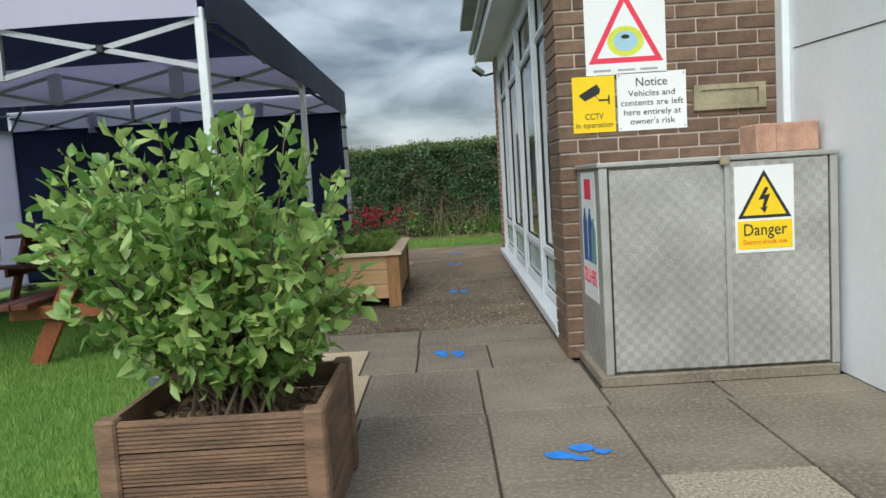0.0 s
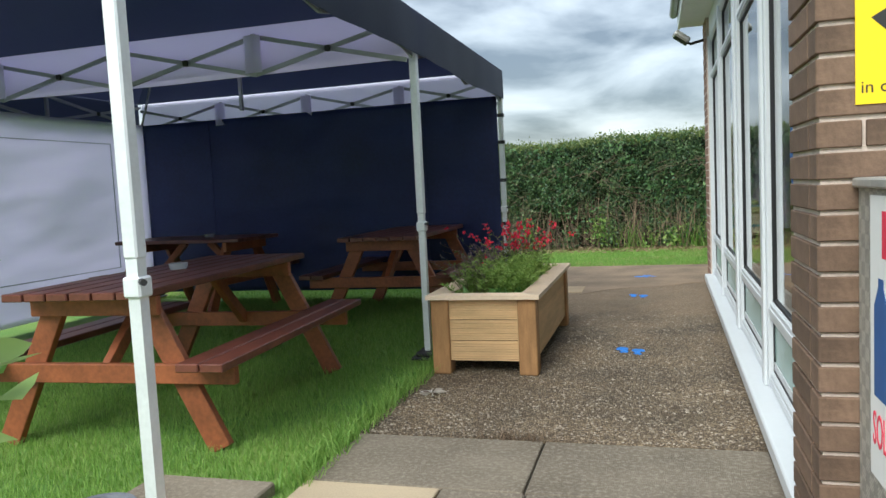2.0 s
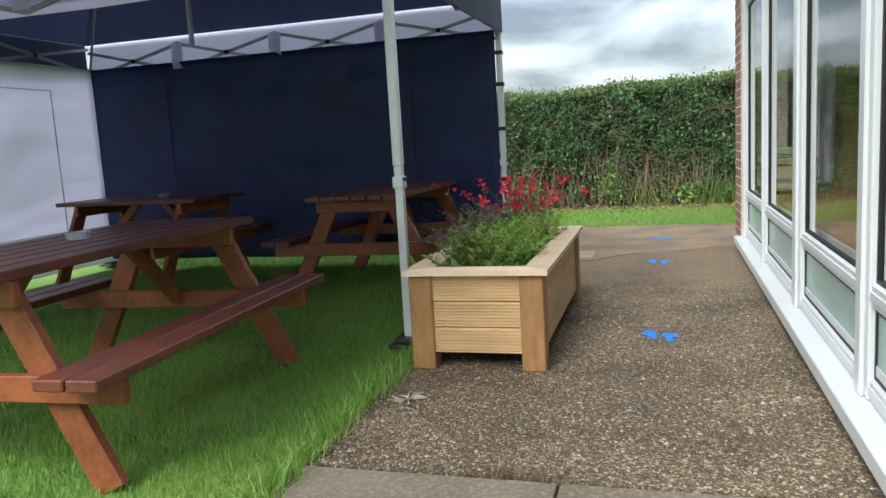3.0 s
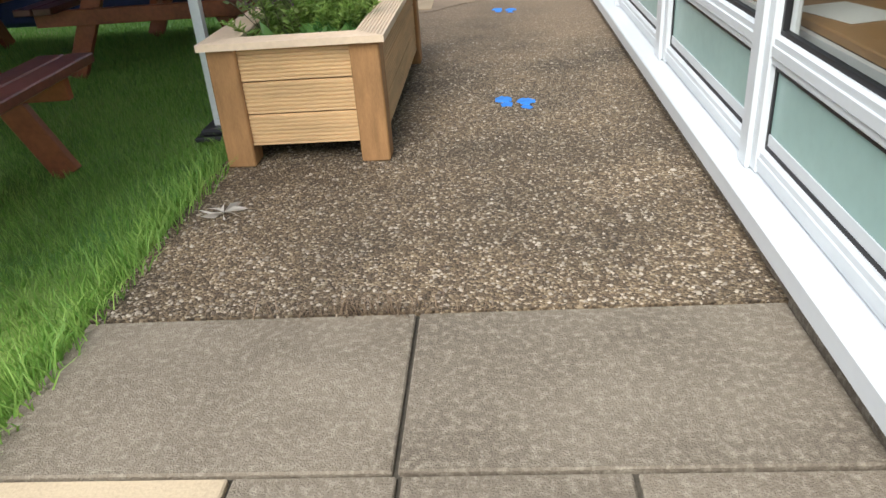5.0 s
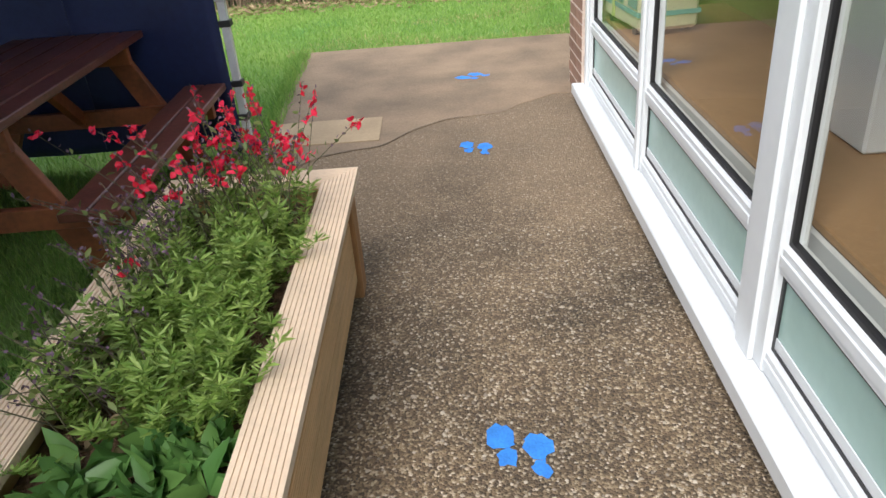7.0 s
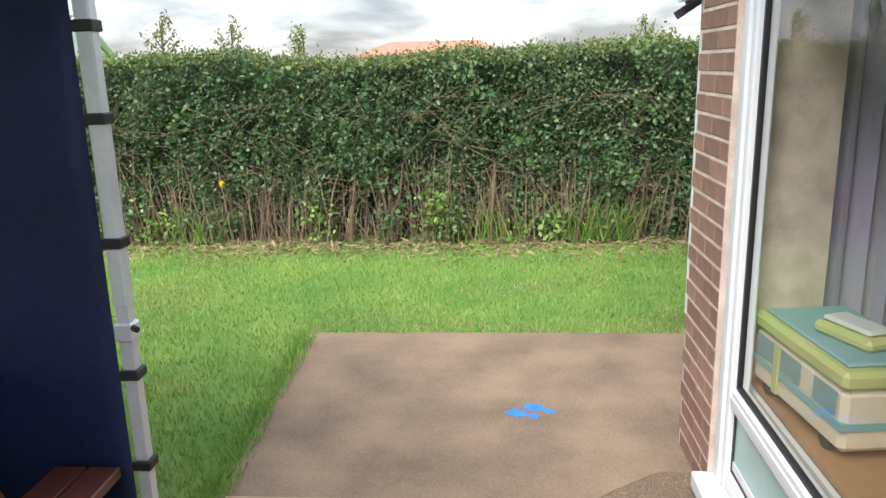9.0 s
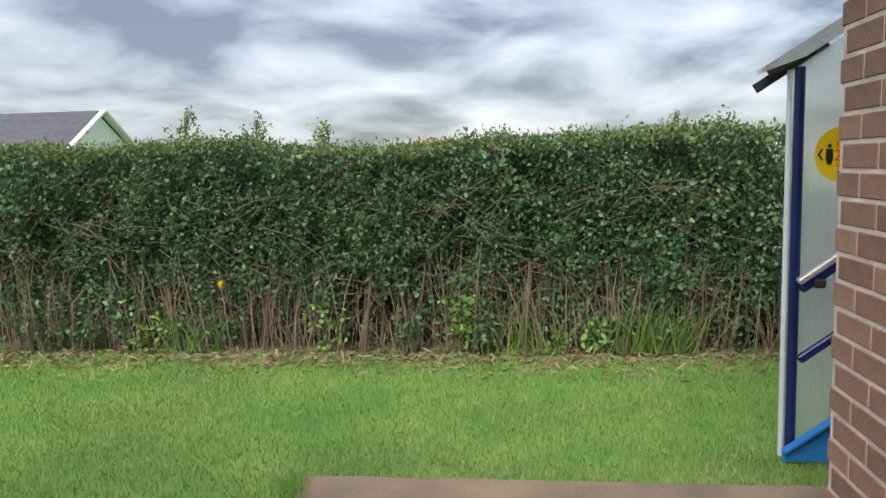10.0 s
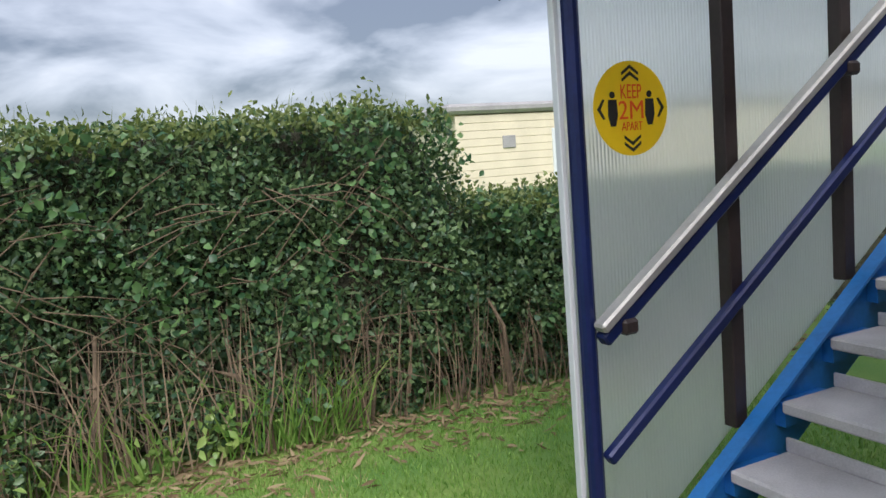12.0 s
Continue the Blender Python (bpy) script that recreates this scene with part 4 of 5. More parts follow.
# ---- new planter ----
np_ = thing("pine_planter", "new pine trough planter with grooved boards and square legs", "planter")
QX0, QX1, QY0, QY1, QH = -0.11, 0.555, 6.60, 8.30, 0.5
part("soil", box(QX0 + 0.06, QX1 - 0.06, QY0 + 0.06, QY1 - 0.06, 0.12, 0.40), M_SOIL, np_, "dark bark mulch")
c = [(QX0 + 0.018, QY0 + 0.018), (QX1 - 0.018, QY0 + 0.018), (QX1 - 0.018, QY1 - 0.018), (QX0 + 0.018, QY1 - 0.018)]
boards_on(np_, M_PINE, [(c[i], c[(i + 1) % 4]) for i in range(4)], [(0.085, 0.215), (0.215, 0.345), (0.345, 0.472)], 0.026, 0.0145)
for x in (QX0, QX1 - 0.115):
    for y in (QY0, QY1 - 0.115):
        part("leg", box(x, x + 0.115, y, y + 0.115, 0.0, 0.473, 0.006), M_POST, np_, "brown square post")
R0, R1, S0, S1, RW = QX0 - 0.025, QX1 + 0.025, QY0 - 0.025, QY1 + 0.025, 0.125
for a, b, ci, di in (((R0, S0), (R1, S0), (R1 - RW, S0 + RW), (R0 + RW, S0 + RW)), ((R1, S0), (R1, S1), (R1 - RW, S1 - RW), (R1 - RW, S0 + RW)), ((R1, S1), (R0, S1), (R0 + RW, S1 - RW), (R1 - RW, S1 - RW)), ((R0, S1), (R0, S0), (R0 + RW, S0 + RW), (R0 + RW, S1 - RW))):
    bm = bmesh.new()
    n = 9
    a, b, ci, di = (Vector((*q, 0)) for q in (a, b, ci, di))
    prof = []
    for i in range(n):
        prof += [(i / n, 0.5), ((i + 0.62) / n, 0.5), ((i + 0.7) / n, 0.496), ((i + 0.97) / n, 0.496)]
    prof += [(1, 0.496), (1, 0.474), (0, 0.474)]
    va = [bm.verts.new((*(a.lerp(di, s)).xy, z)) for s, z in prof]
    vb = [bm.verts.new((*(b.lerp(ci, s)).xy, z)) for s, z in prof]
    for i in range(len(prof)):
        j = (i + 1) % len(prof)
        bm.faces.new((va[i], va[j], vb[j], vb[i]))
    bm.faces.new(va)
    bm.faces.new(vb[::-1])
    bmesh.ops.recalc_face_normals(bm, faces=bm.faces)
    part("rim_board", bm, M_PINERIM, np_, "pale grooved rim board")


def spot(n, x0, x1, y0, y1, z, seed):
    g = np.random.default_rng(seed)
    return np.c_[g.uniform(x0, x1, n), g.uniform(y0, y1, n), np.full(n, z)], g


pb, g = spot(26, 0.06, 0.40, 6.76, 7.0, 0.41, 21)
pr = thing("broadleaf_plants", "low rosette plants with broad green leaves in the trough", "plant")
pts, wy = [], []
for p in pb[:13]:
    for k in range(9):
        a = g.uniform(0, 6.28)
        pts.append(p)
        wy.append((math.cos(a), math.sin(a), g.uniform(0.2, 1.0)))
leaves("leaves", pts, wy, g.uniform(0.08, 0.14, len(pts)), g.uniform(0.04, 0.065, len(pts)), M_BROAD, pr, 0.25, 7)
fe = thing("feathery_plants", "bushy feathery light green plants filling the trough", "plant")
pts, wy = [], []
for i in range(170):
    b = np.array((g.uniform(0.04, 0.42), g.uniform(6.92, 7.95), 0.40))
    top = b + (g.normal() * 0.07, g.normal() * 0.07, g.uniform(0.10, 0.24))
    for s in np.linspace(0.15, 1, 22):
        p = b + (top - b) * s
        for k in range(5):
            a = g.uniform(0, 6.28)
            pts.append(p)
            wy.append((math.cos(a), math.sin(a), g.uniform(0.1, 0.9)))
leaves("foliage", pts, wy, g.uniform(0.02, 0.05, len(pts)), g.uniform(0.004, 0.010, len(pts)), M_FERN, fe, 0.15, 8)
sv = thing("red_salvia", "red flowering plant with thin dark stems in the trough", "flower")
bm = bmesh.new()
pe, pew, bu, buw, lf, lfw = [], [], [], [], [], []
for i in range(165):
    far = i < 62
    b = np.array((g.uniform(0.05, 0.42), g.uniform(7.75, 8.18) if far else g.uniform(6.95, 8.0), 0.40))
    out = g.normal(size=2) * (0.16 if far else 0.10)
    if not far:
        out[0] = -abs(out[0]) * 1.6 + 0.02
        b[0] = g.uniform(0.03, 0.22)
    hgt = g.uniform(0.26, 0.50) if far else g.uniform(0.16, 0.34)
    top = b + (out[0], out[1], hgt)
    mid = (b + top) / 2 + (0, 0, 0.06)
    cv = [b * (1 - s) ** 2 + 2 * mid * s * (1 - s) + top * s * s for s in (0, 0.5, 1)]
    tube(cv, 0.0022, 4, bm, 0.6)
    for s in np.linspace(0.2, 0.75, 7):
        lf.append(b * (1 - s) ** 2 + 2 * mid * s * (1 - s) + top * s * s)
        lfw.append(g.normal(size=3) + (0, 0, 0.3))
    for s in np.linspace(0.72, 1.0, 6):
        q = b * (1 - s) ** 2 + 2 * mid * s * (1 - s) + top * s * s
        bu.append(q)
        buw.append(g.normal(size=3) + (0, 0, 0.4))
    if far or g.random() < 0.02:
        for k in range(g.integers(1, 4)):
            q = top - (top - mid) * g.uniform(0, 0.35)
            for j in range(4):
                pe.append(q + g.normal(size=3) * 0.006)
                pew.append(g.normal(size=3) + (0, 0, -0.2))
tagged(part("stem", bm, M_STEMG, sv), kind="stuff")
leaves("leaves", lf, lfw, 0.035, 0.014, M_HTOP, sv, 0.1, 3)
leaves("bud", bu, buw, 0.016, 0.009, M_BUD, sv, 0.1, 3)
tagged(leaves("petal", pe, pew, g.uniform(0.018, 0.028, len(pe)), g.uniform(0.014, 0.022, len(pe)), M_PETAL, sv, 0.3, 3), "bright red petals", kind="stuff")
mu, g2 = spot(260, 0.03, 0.42, 6.75, 8.15, 0.402, 77)
tagged(leaves("bark_chips", mu, g2.normal(size=(260, 3)) * (1, 1, 0.35), 0.045, 0.02, M_LITTER, None, 0.05), "brown bark chips on the trough soil", "bark chips", kind="stuff")

# ---- marquee ----
tent = thing("marquee", "navy and white pop-up marquee with aluminium legs on the lawn", "marquee")
TX0, TX1 = -4.72, -0.28
TY = (4.12, 7.05, 9.98)
EZ = 2.09
for x in (TX0, TX1):
    for y in TY:
        leg = part("leg", box(x - 0.026, x + 0.026, y - 0.026, y + 0.026, 1.0, 2.12, 0.006), M_ALU, tent)
        part("lower_leg", box(x - 0.021, x + 0.021, y - 0.021, y + 0.021, 0.012, 1.0), M_ALU, leg)
        part("collar", box(x - 0.032, x + 0.032, y - 0.032, y + 0.032, 0.88, 0.945, 0.006), M_ALU, leg)
        part("knob", tube([(x + 0.03, y - 0.02, 0.93), (x + 0.055, y - 0.04, 0.93)], 0.011, 8), M_BLACK, leg)
        part("foot", box(x - 0.10, x + 0.10, y - 0.10, y + 0.10, -0.005, 0.018, 0.008), M_BLACK, leg, "black plastic foot weight")
        part("foot_block", box(x - 0.07, x + 0.08, y - 0.085, y + 0.085, 0.018, 0.05, 0.01), M_BLACK, leg)


def lattice(ax, ay, bx, by, cells, lift=0.0):
    a, b = Vector((ax, ay, 0)), Vector((bx, by, 0))
    for i in range(cells):
        p, q = a.lerp(b, i / cells), a.lerp(b, (i + 1) / cells)
        for z0, z1 in ((2.06, 1.80), (1.80, 2.06)):
            part("truss_bar", beam((p.x, p.y, z0 + lift), (q.x, q.y, z1 + lift * 1.0), 0.016, 0.03), M_GREYM, tent)
        if i:
            part("truss_post", beam((p.x, p.y, 1.79 + lift), (p.x, p.y, 2.08 + lift), 0.03, 0.03), M_GREYM, tent)
        c = p.lerp(q, 0.5)
        part("joint", box(c.x - 0.02, c.x + 0.02, c.y - 0.02, c.y + 0.02, 1.91 + lift, 1.95 + lift, 0.004), M_BLACK, tent)


for y in TY:
    lattice(TX0, y - (0.14 if y == TY[1] else 0), TX1, y - (0.14 if y == TY[1] else 0), 4, 0.0 if y == TY[0] else 0.22)
for y in TY[1:]:
    for k in (1, 2, 3):
        x = TX0 + (TX1 - TX0) * k / 4
        part("truss_sleeve", box(x - 0.065, x + 0.065, y - (0.175 if y == TY[1] else 0.035), y - (0.168 if y == TY[1] else 0.028), 2.03, 2.29, 0.002), M_CANVAS, tent, "white cloth sleeve over the truss post")
for x in (TX0, TX1):
    for a, b in zip(TY, TY[1:]):
        lattice(x, a, x, b, 2, 0.26)
for a, b in zip(TY, TY[1:]):
    # the two canopies stand a hand apart, open to the sky between them
    a, b = (a + 0.10 if a == TY[1] else a), (b - 0.10 if b == TY[1] else b)
    yc, ze, zr = (a + b) / 2, 2.36, 3.12
    ra, rb = TX0 + 1.5, TX1 - 1.5
    A, B, C, D = (TX0 - 0.03, a, ze), (TX1 + 0.03, a, ze), (TX1 + 0.03, b, ze), (TX0 - 0.03, b, ze)
    E1, F1 = (ra, yc, zr), (rb, yc, zr)
    C2, D2 = tuple(Vector(C).lerp(Vector(F1), 0.2)), tuple(Vector(D).lerp(Vector(E1), 0.2))
    for nm, q, mt in (("roof_front", (A, B, F1, E1), M_NAVYR), ("roof_back", (C2, D2, E1, F1), M_NAVYR), ("roof_border", (C, D, D2, C2), M_NAVYR), ("roof_side", (B, C, F1), M_NAVYR), ("roof_side", (D, A, E1), M_NAVYR)):
        cen = sum((Vector(p) for p in q), Vector()) / len(q)
        vs = [Vector(p) for p in q]
        raw(nm, [tuple(v) for v in vs] + [tuple(v + Vector((0, 0, 0.006))) for v in vs], [tuple(range(len(q)))[::-1], tuple(range(len(q), 2 * len(q)))] + [(i, (i + 1) % len(q), len(q) + (i + 1) % len(q), len(q) + i) for i in range(len(q))], mt, tent)
    for i in (0, 1):
        part("ridge_bar", beam((ra if i else rb, yc, zr - 0.03), (TX0 if i else TX1, a, 2.1), 0.018, 0.03), M_GREYM, tent)
        part("ridge_bar", beam((ra if i else rb, yc, zr - 0.03), (TX0 if i else TX1, b, 2.1), 0.018, 0.03), M_GREYM, tent)
    part("centre_post", beam(((ra + rb) / 2, yc, 2.0), ((ra + rb) / 2, yc, zr - 0.01), 0.03, 0.03), M_GREYM, tent)


def valance(ax, ay, bx, by, material, drop=0.29, n=24):
    """Hanging cloth band with a slack lower edge."""
    vs, fs = [], []
    dx, dy = bx - ax, by - ay
    ln = math.hypot(dx, dy)
    ox, oy = dy / ln, -dx / ln
    for i in range(n + 1):
        s = i / n
        w = 0.012 * math.sin(s * 9) + 0.006 * math.sin(s * 31)
        x, y = ax + dx * s, ay + dy * s
        vs += [(x, y, 2.36), (x + ox * w, y + oy * w, 2.36 - drop - 0.015 * math.sin(s * math.pi)), (x + ox * 0.004, y + oy * 0.004, 2.36), (x + ox * (w + 0.004), y + oy * (w + 0.004), 2.36 - drop - 0.015 * math.sin(s * math.pi))]
    for i in range(n):
        k = i * 4
        fs += [(k, k + 1, k + 5, k + 4), (k + 2, k + 6, k + 7, k + 3)]
    raw("valance", vs, fs, material, tent, True)


for a, b in zip(TY, TY[1:]):
    valance(TX1 + 0.035, a, TX1 + 0.035, b, M_NAVYR)
    valance(TX0 - 0.035, a, TX0 - 0.035, b, M_NAVYR)
for y in (TY[0] - 0.03, TY[1] - 0.10, TY[1] + 0.10, TY[2] + 0.03):
    valance(TX0, y, TX1, y, M_CANVAS)


def cloth_wall(name, ax, ay, bx, by, z0, z1, material, label, seed):
    """A hung side wall with soft creases."""
    nx, nz = 70, 34
    vs, fs = [], []
    dx, dy = bx - ax, by - ay
    ln = math.hypot(dx, dy)
    ox, oy = dy / ln, -dx / ln
    for j in range(nz + 1):
        for i in range(nx + 1):
            s, t = i / nx, j / nz
            w = 0.05 * noise.noise((s * 5 + t * 2, t * 3 - s * 3, seed)) + 0.02 * noise.noise((s * 12 - t * 6, t * 12 + s * 4, seed + 4)) + 0.012 * noise.noise((s * 6, t * 30, seed + 9))
            w += 0.028 * math.sin(9 * (t * 1.1 + s * 1.6) + 5 * noise.noise((s * 2, t * 2, seed))) * max(0, noise.noise((s * 4, t * 4, seed + 2)) + 0.25)
            w *= math.sin(math.pi * min(1, max(0, s))) ** 0.4
            vs.append((ax + dx * s + ox * w, ay + dy * s + oy * w, z0 + (z1 - z0) * t))
    for j in range(nz):
        for i in range(nx):
            k = j * (nx + 1) + i
            fs.append((k, k + 1, k + nx + 2, k + nx + 1))
    ob = raw(name, vs, fs, material, tent, True)
    md = ob.modifiers.new("thickness", "SOLIDIFY")
    md.thickness = 0.003
    return tagged(ob, label)


cloth_wall("back_wall", TX0 + 0.03, TY[2] - 0.035, TX1 - 0.03, TY[2] - 0.035, 0.07, 2.10, M_NAVY, "creased navy canvas back wall", 1.3)
cloth_wall("side_wall", TX0 + 0.035, TY[0], TX0 + 0.035, TY[2] - 0.03, 0.05, 2.10, M_CANVAS, "white canvas side wall", 5.1)
for x in (-3.75, -1.12):
    part("seam", beam((x, TY[2] - 0.075, 0.1), (x, TY[2] - 0.075, 2.05), 0.012, 0.012), M_NAVY, tent)
for y0, y1 in ((7.6, 9.3), (4.6, 6.4)):
    for q in (((y0, 0.45), (y1, 0.45)), ((y1, 0.45), (y1, 1.85)), ((y1, 1.85), (y0, 1.85)), ((y0, 1.85), (y0, 0.45))):
        part("zip", beam((TX0 + 0.085, q[0][0], q[0][1]), (TX0 + 0.085, q[1][0], q[1][1]), 0.008, 0.008), M_GREYM, tent, "grey zip line")
for x, sx in ((TX1, 1), (TX0, -1)):
    for z in (0.22, 0.42, 0.76, 1.22, 1.62, 1.9):
        part("strap", box(x - 0.034, x + 0.034, TY[2] - 0.034, TY[2] + 0.034, z - 0.018, z + 0.018, 0.004), M_BLACK, tent, "black tie strap")

bw = thing("dog_bowl", "shallow grey round bowl standing on the grass", "bowl", at=pose(-0.72, 4.36, -0.005))
bm = bmesh.new()
prof = [(0.0, 0.012), (0.095, 0.012), (0.115, 0.072), (0.128, 0.076), (0.135, 0.066), (0.122, 0.0), (0.0, 0.0)]
n = 28
rg = [[bm.verts.new((r * math.cos(6.2832 * k / n), r * math.sin(6.2832 * k / n), z)) for k in range(n)] for r, z in prof[1:-1]]
for q, w in zip(rg, rg[1:]):
    for k in range(n):
        bm.faces.new((q[k], q[(k + 1) % n], w[(k + 1) % n], w[k]))
bm.faces.new(rg[0])
bm.faces.new(rg[-1][::-1])
bmesh.ops.recalc_face_normals(bm, faces=bm.faces)
part("bowl", bm, mat("grey rubber", (0.13, 0.14, 0.16), 0.6, 0, 0.15, 8, 50, 0.1), bw)


# ---- picnic tables ----
def picnic_table(at, length, label, first=None):
    if first is not None:
        return tagged(copy_thing(first, at), label)
    t = thing("picnic_table", label, "picnic table", "picnic tables under the marquee", at=at)
    h = length / 2
    for i in range(6):
        x = -0.365 + i * 0.1235
        part("top_plank", box(x, x + 0.112, -h, h, 0.735, 0.772, 0.005), M_STAIN, t)
    for s in (-1, 1):
        for i in range(2):
            x0 = s * 0.64 + (i - 1) * 0.122 + 0.005
            part("bench_plank", box(x0, x0 + 0.113, -h, h, 0.405, 0.445, 0.005), M_STAIN, t)
    for s in (-1, 1):
        y = s * (h - 0.2)
        part("top_bearer", box(-0.35, 0.35, y - 0.045, y - 0.003, 0.64, 0.734, 0.004), M_STAINL, t)
        part("bench_bearer", box(-0.73, 0.73, y - 0.045, y - 0.003, 0.31, 0.404, 0.004), M_STAINL, t)
        for k in (-1, 1):
            part("leg", beam((k * 0.60, y + 0.022, -0.02), (k * 0.23, y + 0.022, 0.725), 0.045, 0.115, 0.004, up=(1, 0, 0.6)), M_STAINL, t)
        part("brace", beam((0, y - s * 0.03, 0.36), (0, y - s * 0.42, 0.72), 0.045, 0.07, 0.003), M_STAINL, t)
    return t


tb = picnic_table(pose(-1.39, 5.89, 0, 0, 0, 3.0), 1.86, "red-brown stained picnic table with attached benches on the grass")
picnic_table(pose(-1.08, 9.05, 0, 0, 0, 0.5), 1.70, "red-brown picnic table standing near the navy back wall")
picnic_table(pose(-3.45, 9.08, 0, 0, 0, 86), 1.55, "red-brown picnic table in the marquee's far corner")
for x, y in ((-1.45, 5.95), (-3.3, 9.08)):
    at = thing("ashtray", "clear glass ashtray on the picnic table", "ashtray", at=pose(x, y, 0.773))
    bm = bmesh.new()
    bmesh.ops.create_cone(bm, cap_ends=True, segments=18, radius1=0.05, radius2=0.058, depth=0.032, matrix=Matrix.Translation((0, 0, 0.016)))
    tp = [f for f in bm.faces if f.normal.z > 0.9]
    bmesh.ops.inset_region(bm, faces=tp, thickness=0.008)
    bmesh.ops.translate(bm, verts=list({v for f in tp for v in f.verts}), vec=(0, 0, -0.02))
    part("bowl", bm, mat("clear glass", (0.7, 0.74, 0.76), 0.1, 0, 0.03, 5, 20, 0, trans=0.6), at)

# ---- stairs ----
st = thing("outside_stairs", "blue steel outside stairs with grey treads and a ribbed clear screen", "stairs")
SY0, SY1 = 11.74, 12.74
for y in (SY0, SY1):
    bm = bmesh.new()
    a, b = (2.30, 0.0), (5.9, 2.62)
    pts = [(2.29, 0.0), (2.29, 0.06), (5.9, 2.69), (5.9, 2.40), (2.62, 0.0)]
    for yy in (y - 0.006, y + 0.006):
        bm.faces.new([bm.verts.new((px, yy, pz)) for px, pz in pts])
    bm.verts.ensure_lookup_table()
    k = len(pts)
    for i in range(k):
        bm.faces.new((bm.verts[i], bm.verts[(i + 1) % k], bm.verts[k + (i + 1) % k], bm.verts[k + i]))
    beam((2.29, y - 0.02, 0.06), (5.9, y - 0.02, 2.69), 0.06, 0.012, 0, (0, 0, 1), bm)
    bmesh.ops.recalc_face_normals(bm, faces=bm.faces)
    part("stringer", bm, M_STBLUE, st, "bright blue steel side plate")
for i in range(12):
    x, z = 2.562 + i * 0.258, 0.253 + i * 0.185
    tr = part("tread", box(x, x + 0.29, SY0 + 0.008, SY1 - 0.05, z - 0.045, z, 0.008), M_TREAD, st)
    part("back_lip", box(x + 0.275, x + 0.29, SY0 + 0.008, SY1 - 0.05, z, z + 0.05, 0.003), M_TREAD, tr)
    part("bracket", box(x + 0.02, x + 0.26, SY1 - 0.05, SY1 - 0.007, z - 0.10, z - 0.012), M_STBLUE, tr)
part("end_post", tube([(2.345, 12.79, 0.0), (2.345, 12.79, 2.13)], 0.027, 12), M_STNAVY, st)
part("edge_strip", box(2.292, 2.312, 12.80, 12.83, 0.0, 2.12, 0.003), M_WHITE, st, "white edge strip")
for x, z0, z1 in ((2.975, 0.53, 2.50), (3.575, 0.98, 2.86), (4.08, 1.36, 3.22), (4.66, 1.78, 3.58), (5.25, 2.2, 3.94)):
    part("post", box(x - 0.03, x + 0.03, 12.77, 12.825, z0, z1, 0.004), M_BROWNT, st, "dark brown upright")
bm = bmesh.new()
pts = [(2.31, 0.02), (2.31, 2.12), (5.9, 4.35), (5.9, 2.6)]
for yy in (12.83, 12.84):
    bm.faces.new([bm.verts.new((px, yy, pz)) for px, pz in pts])
bm.verts.ensure_lookup_table()
for i in range(4):
    bm.faces.new((bm.verts[i], bm.verts[(i + 1) % 4], bm.verts[4 + (i + 1) % 4], bm.verts[4 + i]))
bmesh.ops.recalc_face_normals(bm, faces=bm.faces)
part("screen", bm, M_POLY, st, "milky ribbed plastic sheet")
part("handrail", beam((2.345, 12.73, 0.995), (5.9, 12.73, 3.565), 0.055, 0.035, 0.008), M_TRIM, st, "pale worn top rail")
part("rail_tube", beam((2.36, 12.74, 0.955), (5.9, 12.74, 3.52), 0.05, 0.045, 0.008), M_STNAVY, st)
part("rail_tube", beam((2.365, 12.75, 0.565), (5.9, 12.75, 3.15), 0.04, 0.045, 0.008), M_STNAVY, st)
for x in (2.45, 3.53, 4.7):
    part("rail_bracket", box(x - 0.03, x + 0.03, 12.70, 12.76, 0.995 + (x - 2.345) * 0.723 - 0.105, 0.995 + (x - 2.345) * 0.723 - 0.055, 0.01), M_BROWNT, st)
part("canopy", beam((2.16, 12.55, 2.12), (5.9, 12.55, 4.45), 0.7, 0.02), M_POLY, st, "grey sloping canopy")
part("canopy_edge", beam((2.14, 12.86, 2.03), (2.5, 12.86, 2.26), 0.03, 0.05), M_BLACK, st)
part("canopy_edge", beam((2.18, 12.78, 2.11), (5.9, 12.78, 4.36), 0.04, 0.06), M_BROWNT, st)
part("bulkhead_lamp", tube([(2.95, 12.5, 2.50), (2.95, 12.5, 2.43)], 0.11, 18), M_WHITE, st, "round white lamp cover")

